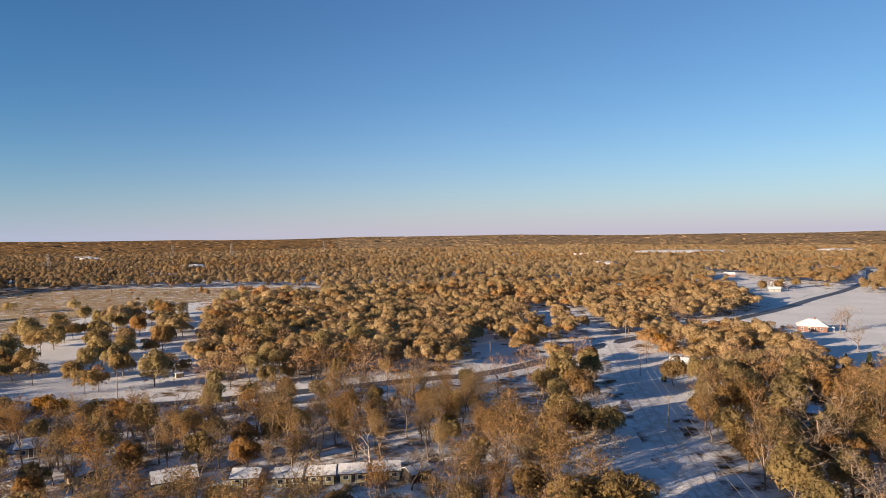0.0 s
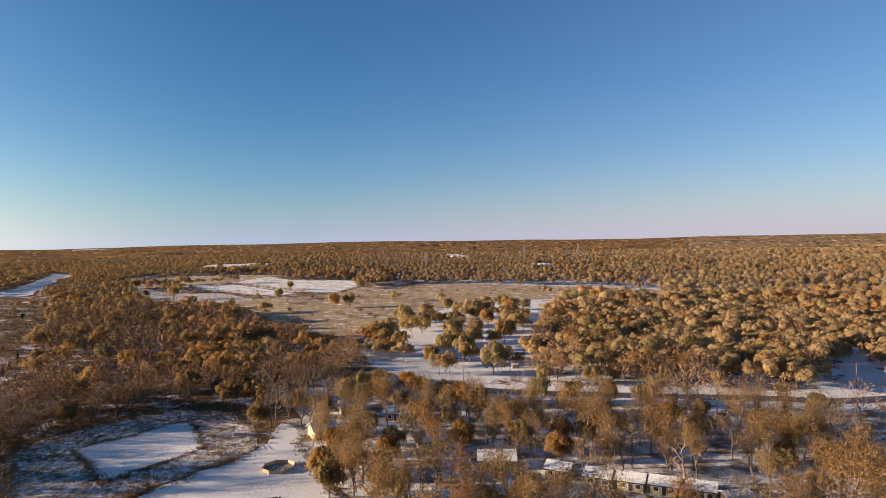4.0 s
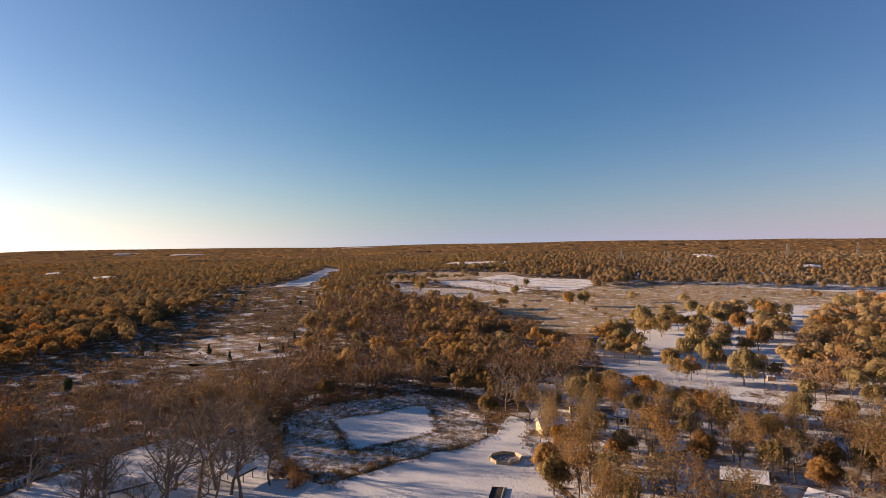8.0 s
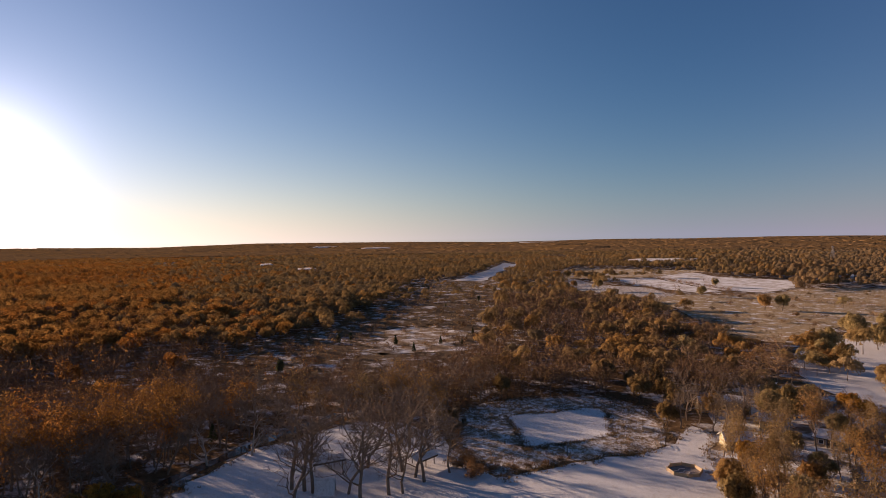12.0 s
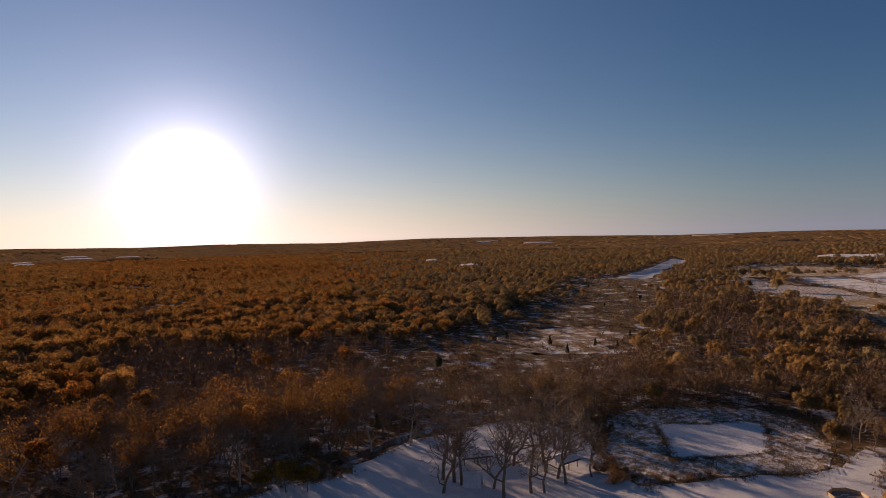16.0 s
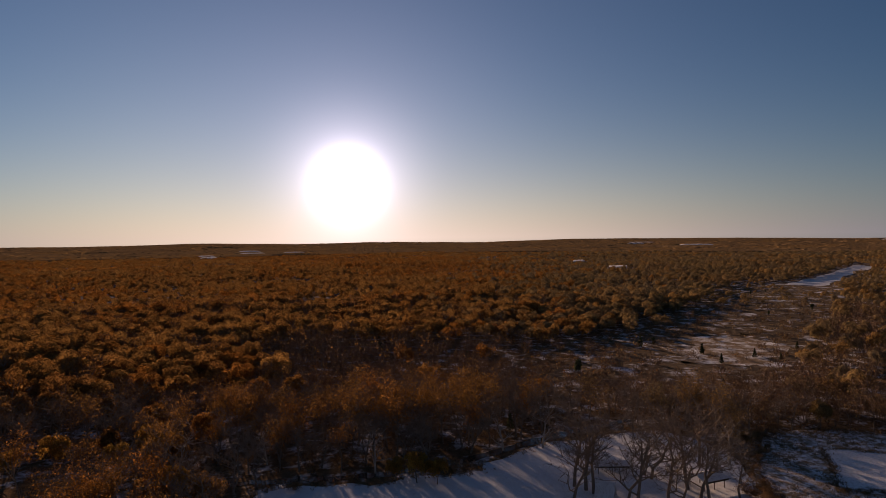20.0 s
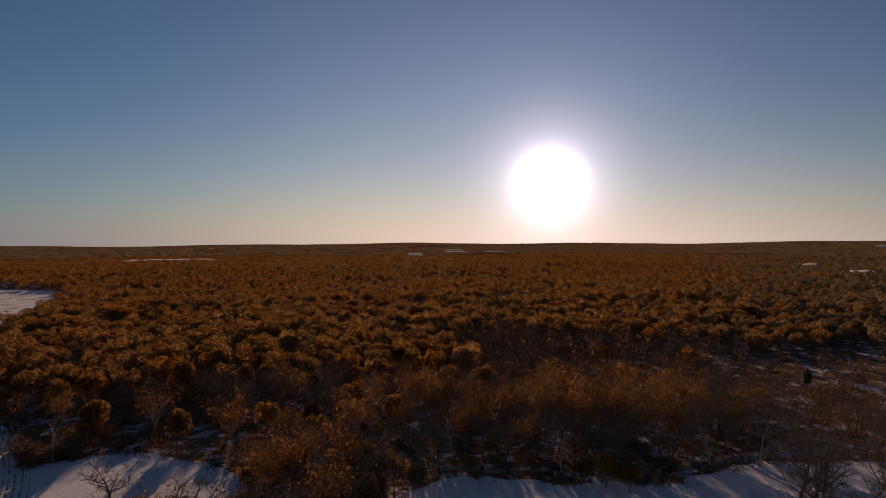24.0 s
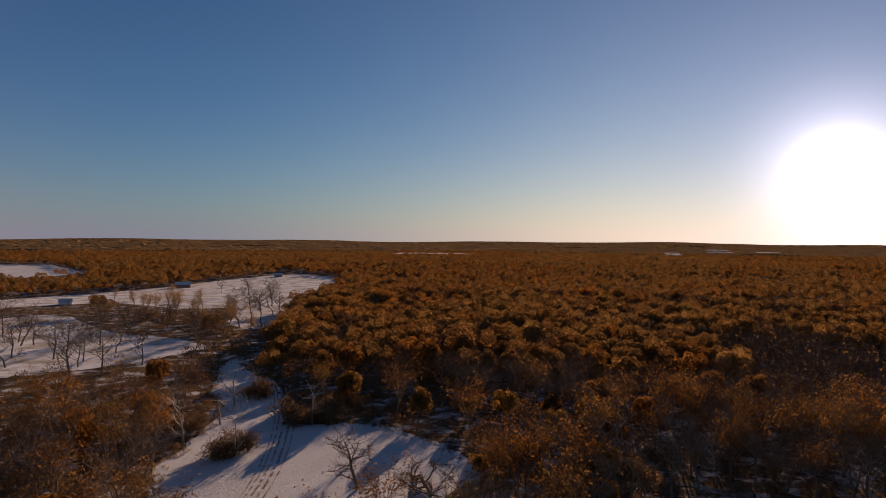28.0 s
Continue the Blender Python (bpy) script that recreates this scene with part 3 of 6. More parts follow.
CREEK_LINE = ribbon("creek", [(-122, -88), (-133, -74), (-140, -50), (-142, -38), (-147, -24), (-160, -4), (-178, 16), (-197, 42)], 3.2, M_WATER, 0.07,
                    "narrow dark creek below the lawn", "creek", 0.5)
for side, wide in ((-0.9, 0.55), (0.9, 0.55), (-2.6, 0.3), (2.4, 0.34), (3.6, 0.28)):
    ribbon("wheel_track", [(-118 + side, -192), (-100 + side, -158), (-82 + side, -131), (-66 + side, -112), (-52 + side, -99)], wide, M_ROUGH, 0.09,
           "wheel rut in the snow of the lawn", "track", 0.06)
for side in (-1.6, 1.7):
    ribbon("wheel_track", [(34 + side, 70), (38.5 + side, 106), (43.2 + side, 141), (51.7 + side, 201), (60.8 + side, 255), (67.5 + side, 297)], 0.7, M_RUT, 0.235,
           "wheel rut on the gravel road", "track", 0.08)

# ---- trees ----
def inside(poly, x, y):
    p = np.array(poly, dtype=float)
    hit = np.zeros(len(x), dtype=bool)
    for (x0, y0), (x1, y1) in zip(p, np.roll(p, -1, axis=0)):
        cross = (y0 > y) != (y1 > y)
        if y0 != y1:
            hit ^= cross & (x < (x1 - x0) * (y - y0) / (y1 - y0) + x0)
    return hit


def near_line(line, x, y, gap):
    d = np.full(len(x), 1e9)
    for i in range(len(line) - 1):
        a, b = line[i], line[i + 1]
        ab = b - a
        s = np.clip(((x - a[0]) * ab[0] + (y - a[1]) * ab[1]) / (ab @ ab), 0, 1)
        d = np.minimum(d, np.hypot(x - a[0] - s * ab[0], y - a[1] - s * ab[1]))
    return d < gap


def shards(points, normals, size, rng, stretch=1.0, form=0.55, loose=0.6):
    """A small three-cornered leaf clump at each point, roughly facing the normal; returns corners, faces and soft normals."""
    n = len(points)
    nm = normals / (np.linalg.norm(normals, axis=1)[:, None] + 1e-9)
    nn = nm + rng.normal(0, loose, (n, 3))
    nn /= np.linalg.norm(nn, axis=1)[:, None] + 1e-9
    flip = (nn * nm).sum(1) < 0
    nn[flip] *= -1
    ref = rng.normal(0, 1, (n, 3))
    u = np.cross(nn, ref)
    u /= np.linalg.norm(u, axis=1)[:, None] + 1e-9
    w = np.cross(nn, u)
    s = size * rng.uniform(0.6, 1.35, (n, 1))
    v = np.stack([points + u * s * 0.62, points - u * s * 0.31 + w * s * 0.55 * stretch, points - u * s * 0.31 - w * s * 0.55 * stretch], 1)
    soft = nm * form + nn * (0.73 - form) + np.array([0, 0, 0.24])
    soft /= np.linalg.norm(soft, axis=1)[:, None] + 1e-9
    return v.reshape(-1, 3), np.arange(3 * n).reshape(-1, 3), np.repeat(soft, 3, 0)


def crown_lobes(rng, height, base, radius, lobes):
    """Centres and radii of the uneven lobes of a crown."""
    mid, half = (height + base) / 2, (height - base) / 2
    out, big = [], 1.0 if lobes > 8 else 1.25 if lobes > 4 else 1.6
    if lobes == 1:
        return [(np.array([0, 0, mid]), np.array([radius * 0.95, radius * rng.uniform(0.75, 0.95), half * 0.9]))]
    for k in range(lobes):
        a = rng.uniform(0, 2 * np.pi)
        q = math.sqrt(rng.uniform(0.02, 0.52))
        lev = rng.uniform(-0.85, 0.95) * (1 - 0.4 * q)
        c = np.array([math.cos(a) * radius * q * (1 - 0.3 * max(lev, 0)), math.sin(a) * radius * q * (1 - 0.3 * max(lev, 0)), mid + half * lev * 0.7])
        out.append((c, np.array([radius * rng.uniform(0.28, 0.46) * big, radius * rng.uniform(0.28, 0.46) * big, half * rng.uniform(0.36, 0.58) * big])))
    return out


def crown_points(rng, n, height, base, radius, lobes, hollow=0.72, droop=0.25):
    """Points and outward normals over a crown of several uneven lobes."""
    P, N = [], []
    for c, r in (crown_lobes(rng, height, base, radius, lobes) if isinstance(lobes, int) else lobes):
        m = n // (lobes if isinstance(lobes, int) else len(lobes))
        d = rng.normal(0, 1, (m, 3))
        d[:, 2] += droop
        d /= np.linalg.norm(d, axis=1)[:, None]
        rr = rng.uniform(hollow, 1.12, (m, 1)) * (1 + 0.10 * np.sin(d[:, :1] * 7 + c[0]) * np.cos(d[:, 1:2] * 6))
        P.append(c + d * r * rr)
        N.append(d / r * r.mean())
    return np.vstack(P), np.vstack(N)


def unit_ball(cuts):
    bm = bmesh.new()
    bmesh.ops.create_icosphere(bm, subdivisions=cuts, radius=1.0)
    out = np.array([q.co[:] for q in bm.verts]), np.array([[q.index for q in f.verts] for f in bm.faces])
    bm.free()
    return out


BALLS = {k: unit_ball(k) for k in (1, 2)}


def leaf_mass(rng, lob, cuts, rugged=0.20):
    """The dense leaf masses of a crown: one lumpy, uneven body for each lobe, open below; corners, faces and normals."""
    V, F, NN, off = [], [], [], 0
    ball, tri = BALLS[cuts]
    for c, r in lob:
        a = rng.uniform(0, 6.283)
        d = np.stack([ball[:, 0] * math.cos(a) - ball[:, 1] * math.sin(a), ball[:, 0] * math.sin(a) + ball[:, 1] * math.cos(a), ball[:, 2]], -1)
        v = c + d * r * (1 + rng.normal(0, rugged, (len(d), 1)).clip(-0.35, 0.35))
        f = tri[d[tri].mean(1)[:, 2] > (-0.25 if cuts == 2 else -0.3)]
        fn = np.cross(v[f[:, 1]] - v[f[:, 0]], v[f[:, 2]] - v[f[:, 0]])
        nv = d * 1e-3
        for k in range(3):
            np.add.at(nv, f[:, k], fn)
        nv /= np.linalg.norm(nv, axis=1)[:, None] + 1e-9
        V.append(v), F.append(f + off), NN.append(nv * 0.8 + np.array([0, 0, 0.2]))
        off += len(v)
    return np.vstack(V), np.vstack(F), np.vstack(NN)


def leafy_crown(rng, n, height, base, radius, lobes, size, stretch=0.9, cuts=2):
    """A crown of lumpy leaf masses with loose leaf clumps standing off them."""
    lob = crown_lobes(rng, height, base, radius, lobes)
    v, f, q = leaf_mass(rng, [(c, r * 0.92) for c, r in lob], cuts)
    if n < lobes:
        return v, f, q
    P, N = crown_points(rng, n, height, base, radius, lob, 0.86)
    v2, f2, q2 = shards(P, N, size * 1.5, rng, stretch, 0.55, 0.55)
    return np.vstack([v, v2]), np.vstack([f, f2 + len(v)]), np.vstack([q, q2])


def blades(P, D, length, width, rng):
    """Thin pointed twigs from the points P along D."""
    n = len(P)
    d = D / (np.linalg.norm(D, axis=1)[:, None] + 1e-9)
    s = np.cross(d, rng.normal(0, 1, (n, 3)))
    s /= np.linalg.norm(s, axis=1)[:, None] + 1e-9
    L = length * rng.uniform(0.6, 1.4, (n, 1))
    v = np.stack([P + s * width, P - s * width, P + d * L], 1).reshape(-1, 3)
    q = np.cross(d, s) * 0.6 + d * 0.4
    return v, np.arange(3 * n).reshape(-1, 3), np.repeat(q, 3, 0)


def twig_crown(rng, n, height, base, radius, length, width):
    """The upswept fine twigs of a leafless crown, fuller above the middle."""
    a, q = rng.uniform(0, 2 * np.pi, n), np.sqrt(rng.uniform(0, 1, n))
    t = rng.beta(1.6, 1.5, n)
    rr = radius * q * np.sin(np.pi * (0.12 + 0.80 * t)) ** 0.8
    P = np.stack([np.cos(a) * rr, np.sin(a) * rr, base + (height - base - length * 0.7) * t], -1)
    D = np.stack([np.cos(a) * q * 0.8, np.sin(a) * q * 0.8, 0.75 + 0 * a], -1) + rng.normal(0, 0.5, (n, 3))
    return blades(P, D, length, width, rng)


class Limbs:
    """Tapering round limbs gathered into one mesh."""

    def __init__(self):
        self.v, self.f = [], []

    def tube(self, pts, radii, sides):
        start = len(self.v)
        for i, p in enumerate(pts):
            d = pts[min(i + 1, len(pts) - 1)] - pts[max(i - 1, 0)]
            d = d / (np.linalg.norm(d) + 1e-9)
            u = np.cross(d, [0.3, 0.9, 0.2] if abs(d[1]) < 0.8 else [0.9, 0.1, 0.3])
            u /= np.linalg.norm(u)
            w = np.cross(d, u)
            for k in range(sides):
                a = 2 * math.pi * k / sides
                self.v.append(p + (u * math.cos(a) + w * math.sin(a)) * radii[i])
        for i in range(len(pts) - 1):
            for k in range(sides):
                a, b = start + i * sides + k, start + i * sides + (k + 1) % sides
                self.f += [(a, b, b + sides), (a, b + sides, a + sides)]


def grow(rng, limbs, p, d, length, r, level, tips, spread, gnarl, kids):
    """One limb that bends, tapers and forks; the ends of the finest go into tips."""
    steps = (4, 3, 1, 1)[level]
    pts, radii = [p], [r]
    q, e = p.copy(), d.copy()
    for i in range(steps):
        e = e + rng.normal(0, gnarl, 3) + np.array([0, 0, 0.10 if level else 0.05])
        e /= np.linalg.norm(e)
        q = q + e * length / steps
        pts.append(q.copy())
        radii.append(r * (1 - 0.62 * (i + 1) / steps))
    limbs.tube(np.array(pts), radii, (6, 3, 3, 3)[level])
    if level == len(kids):
        tips.append((q.copy(), e.copy()))
        return
    for k in range(kids[level]):
        s = rng.uniform((0.16 if spread > 0.6 else 0.35) if level == 0 else 0.25, 1.0)
        i = min(int(s * steps), steps - 1)
        at = pts[i] + (pts[i + 1] - pts[i]) * (s * steps - i)
        a = rng.uniform(0, 2 * np.pi)
        side = np.array([math.cos(a), math.sin(a), rng.uniform(-0.05, 0.5)])
        nd = e * (1 - spread) + side * spread
        nd /= np.linalg.norm(nd)
        grow(rng, limbs, at, nd, length * rng.uniform(0.42, 0.68), r * (1 - 0.5 * s) * 0.6, level + 1, tips, spread, gnarl, kids)


def twigs(rng, tips, per, length, width):
    """Fine twigs as thin blades that fan out from the limb ends."""
    P, D = np.array([t[0] for t in tips]), np.array([t[1] for t in tips])
    P, D = np.repeat(P, per, 0), np.repeat(D, per, 0)
    n = len(P)
    P = P - D * rng.uniform(0, length, (n, 1))
    d = D + rng.normal(0, 0.75, (n, 3))
    d[:, 2] += 0.15
    d /= np.linalg.norm(d, axis=1)[:, None]
    s = np.cross(d, rng.normal(0, 1, (n, 3)))
    s /= np.linalg.norm(s, axis=1)[:, None] + 1e-9
    L = length * rng.uniform(0.5, 1.3, (n, 1))
    v = np.stack([P + s * width, P - s * width, P + d * L], 1).reshape(-1, 3)
    return v, np.arange(3 * n).reshape(-1, 3), np.repeat(np.cross(d, s), 3, 0)


def make_tree(name, seed, height, kids, spread, gnarl, bark, leaf, n_leaf, leaf_size, crown_r, base, lobes, twig=0, bare_r=0.0, lean=0.0, twig_mat=None, stout=1.0):
    """A tree as an Empty at its foot with a trunk (with its limbs) and a crown of leaves or twigs."""
    rng = np.random.default_rng(seed)
    root = new(name)
    limbs, tips = Limbs(), []
    r0 = (height * 0.016 + 0.05) * stout
    d0 = np.array([lean, lean * 0.4, 1.0])
    grow(rng, limbs, np.array([0.0, 0.0, -0.15]), d0 / np.linalg.norm(d0), height * 0.80, r0, 0, tips, spread, gnarl, kids)
    build("trunk", limbs.v, limbs.f, bark, root, smooth=True)
    V, F, NN = [], [], []
    if twig:
        v, f, q = twigs(rng, tips, twig, height * 0.12, 0.035)
        V.append(v), F.append(f), NN.append(q)
    slots = np.zeros(sum(len(f) for f in F), dtype=int)
    if n_leaf:
        if bare_r:
            T = np.array([t[0] for t in tips])
            pick = rng.integers(0, len(T), n_leaf)
            P = T[pick] + rng.normal(0, bare_r, (n_leaf, 3))
            v, f, q = shards(P, (P - [0, 0, height * 0.5]) / height + rng.normal(0, 0.15, (n_leaf, 3)), leaf_size, rng)
        else:
            v, f, q = leafy_crown(rng, n_leaf, height, base, crown_r, lobes, leaf_size)
        V.append(v), F.append(f + sum(len(k) for k in V[:-1])), NN.append(q)
        slots = np.concatenate([slots, np.ones(len(f), dtype=int)])
    build("crown", np.vstack(V), np.vstack(F), [twig_mat or M_TWIG, leaf], root, slots=slots, normals=np.vstack(NN))
    return root


LEAFY, THIN, BARE, CEDAR, SHRUB = [], [], [], [], []
for k in range(6):
    LEAFY.append(make_tree("oak_tree", 10 + k, 9.4 + 0.6 * k, (5, 3), 0.62, 0.12, M_BARK, M_OAK, 1100, 0.42, 4.4 + 0.22 * k, 1.5, 20 + k % 4))
RUST = []
for k in range(4):
    RUST.append(make_tree("rust_oak_tree", 150 + k, 9.0 + 0.7 * k, (5, 3), 0.62, 0.12, M_BARK, M_RUST, 800, 0.42, 4.1 + 0.2 * k, 1.4, 16 + k))
for k in range(5):
    THIN.append(make_tree("hardwood_tree", 40 + k, 10.8 + 0.7 * k, (8, 4), 0.28, 0.10, M_BARK, M_BROWN, 800 + 190 * k, 0.40, 4.0, 4, 8, twig=8, bare_r=1.05))
DUSK = []
for k in range(4):
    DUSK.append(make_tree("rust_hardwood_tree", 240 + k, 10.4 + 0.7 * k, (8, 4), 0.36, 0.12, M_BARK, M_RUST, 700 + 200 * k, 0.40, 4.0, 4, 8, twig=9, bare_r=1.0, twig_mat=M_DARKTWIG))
for k in range(5):
    BARE.append(make_tree("bare_tree", 70 + k, 10.5 + 0.7 * k, (7, 5, 2), 0.68, 0.24, M_BARK, M_BROWN, 0, 0.8, 4.0, 4, 8, twig=9, twig_mat=M_GREYTWIG, stout=1.2))
UMBER = []
UMBER_OAK = [make_tree("brown_oak_tree", 180 + k, 8.8 + 0.6 * k, (5, 3), 0.62, 0.12, M_BARK, M_WEST, 800, 0.42, 3.9 + 0.2 * k, 1.4, 16 + k) for k in range(4)]
for k in range(4):
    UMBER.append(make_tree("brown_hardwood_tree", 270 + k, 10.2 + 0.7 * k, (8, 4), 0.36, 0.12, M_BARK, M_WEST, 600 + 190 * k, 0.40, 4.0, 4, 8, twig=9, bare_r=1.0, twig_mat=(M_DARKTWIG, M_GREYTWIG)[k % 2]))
GNARLED = [make_tree("gnarled_tree", 300 + k, 8.6 + k, (8, 5, 3), 0.74, 0.36, M_BARK, M_BROWN, 0, 0.8, 4.0, 4, 8, twig=5, lean=0.25, twig_mat=M_GREYTWIG, stout=1.7) for k in range(2)]
SNAG = make_tree("sycamore_tree", 95, 10.5, (6, 4, 3), 0.62, 0.26, M_PALE, M_BROWN, 0, 0.8, 4.0, 4, 8, twig=2, lean=0.2, stout=1.7)
YELLOW_OAK = make_tree("yellow_tree", 97, 9.0, (5, 3), 0.6, 0.12, M_BARK, M_YELLOW, 700, 0.4, 3.6, 1.6, 13)


def make_cedar(seed, h):
    rng = np.random.default_rng(seed)
    root = new("cedar_tree")
    L = Limbs()
    L.tube(np.array([[0, 0, -0.1], [0.03, 0, h * 0.5], [0, 0.02, h * 0.97]]), [0.14, 0.09, 0.02], 5)
    build("trunk", L.v, L.f, M_BARK, root, smooth=True)
    n = 420
    z = rng.uniform(0.04, 1.0, n) ** 0.85
    a = rng.uniform(0, 2 * np.pi, n)
    rr = h * 0.24 * (1 - z) ** 0.8 * rng.uniform(0.6, 1.1, n) * (1 + 0.2 * np.sin(a * 3 + seed)) + 0.05
    P = np.stack([np.cos(a) * rr, np.sin(a) * rr, z * h], -1)
    v, f, q = shards(P, np.stack([np.cos(a), np.sin(a), 0.6 + 0 * a], -1), h * 0.085, rng)
    build("crown", v, f, M_CEDAR, root, normals=q)
    return root


def make_shrub(seed, h, r):
    rng = np.random.default_rng(seed)
    root = new("shrub")
    L, tips = Limbs(), []
    for k in range(5):
        a = rng.uniform(0, 2 * np.pi)
        d = np.array([math.cos(a) * 0.6, math.sin(a) * 0.6, 1.0])
        grow(rng, L, np.array([math.cos(a) * 0.06, math.sin(a) * 0.06, -0.2]), d / np.linalg.norm(d), h * 0.6, 0.05, 1, tips, 0.5, 0.15, (0, 4))
    build("stem", L.v, L.f, M_BARK, root, smooth=True)
    P, N = crown_points(rng, 300, h, 0.1, r, 7, 0.5)
    v, f, q = shards(P, N, 0.45, rng, 0.4)
    v2, f2, q2 = twigs(rng, tips, 6, h * 0.35, 0.03)
    build("foliage", np.vstack([v, v2]), np.vstack([f, f2 + len(v)]), [M_BRUSH, M_TWIG], root, slots=[0] * len(f) + [1] * len(f2), normals=np.vstack([q, q2]))
    return root


for k in range(3):
    CEDAR.append(make_cedar(110 + k, 5.0 + 1.6 * k))
    SHRUB.append(make_shrub(120 + k, 2.6 + 0.7 * k, 2.4 + 0.5 * k))

KINDS = {"leafy": LEAFY, "rust": RUST, "thin": THIN, "dusk": DUSK, "umber": UMBER, "rust_brown": UMBER_OAK, "gnarled": GNARLED, "bare": BARE, "cedar": CEDAR, "shrub": SHRUB, "snag": [SNAG], "yellow": [YELLOW_OAK]}
TAGS = {
    "leafy": ("broad oak holding dry rust and tan leaves", "tree", "oaks"),
    "rust": ("rounded oak holding rust-red leaves", "tree", "rust oaks"),
    "thin": ("tall hardwood with sparse brown leaves", "tree", "thin hardwoods"),
    "dusk": ("hardwood with dark twigs and thin rust-brown leaves", "tree", "rust hardwoods"),
    "rust_brown": ("rounded oak holding olive-brown leaves", "tree", "brown oaks"),
    "umber": ("hardwood with grey twigs and thin olive-brown leaves", "tree", "brown hardwoods"),
    "gnarled": ("low gnarled bare tree with crooked dark limbs", "tree", "gnarled trees"),
    "bare": ("bare grey-brown tree with fine twigs", "tree", "bare trees"),
    "cedar": ("small dark green cedar", "tree", "cedars"),
    "shrub": ("tangled brown leafless shrub on rough ground", "shrub", "shrubs"),
    "snag": ("gnarled bare tree with pale sunlit limbs", "tree", "pale bare trees"),
    "yellow": ("small tree with bright yellow-brown leaves", "tree", "yellow trees"),
}
for kind, protos in KINDS.items():
    for p in protos:
        tagged(p, *TAGS[kind])
USED = defaultdict(int)


def plant(kind, x, y, scale=1.0, turn=0.0, which=None):
    """Stand a tree of that kind at (x, y); the first of each mould is the mould itself."""
    protos = KINDS[kind]
    k = USED[kind]
    USED[kind] += 1
    p = protos[(k if which is None else which) % len(protos)]
    m = pose(x, y, float(relief(x, y)), 0, 0, turn)
    if p.get("stood"):
        ob = copy_thing(p, m)
    else:
        p["stood"] = True
        p.matrix_basis = m
        ob = p
    ob.scale = (scale, scale, scale * (0.94 + 0.12 * ((k * 0.618) % 1)))
    return ob


CAMP_SPOTS = [(-53.6, 132), (-44.6, 132), (-37.8, 133), (-31.2, 134), (-24, 135), (-17.5, 134), (-68.8, 131), (-130.5, 151), (-112.5, 152), (-90, 136),
              (-122, 130), (-153, 150), (-149, 159), (81, 238), (92.5, 173), (84, 178), (94, 277), (78, 240), (86, 237), (-62, 131), (-73, 131), (-128.8, 64.4), (-138.6, 122)]
OPEN_NEAR = [LAWN, LAWN_SOUTH, CLEARING_A, CLEARING_B, CLEARING_C, OAK_PARK, POND, MARSH_SNOW, FIELD_WEST, FIELD_WEST_B, FIELD_WEST_C, FIELD_S_A, FIELD_S_B, PASTURE, FIELD_EAST, MARSH_FAR, MEADOW, FIELD_S_C, MARSH]

FAR_OPEN = [FIELD_S_C, CLEARING_A, CLEARING_B, CLEARING_C, FIELD_WEST, FIELD_WEST_B, FIELD_WEST_C, MEADOW, OAK_PARK, FIELD_S_A, FIELD_S_B, PASTURE, FIELD_EAST, MARSH_FAR]


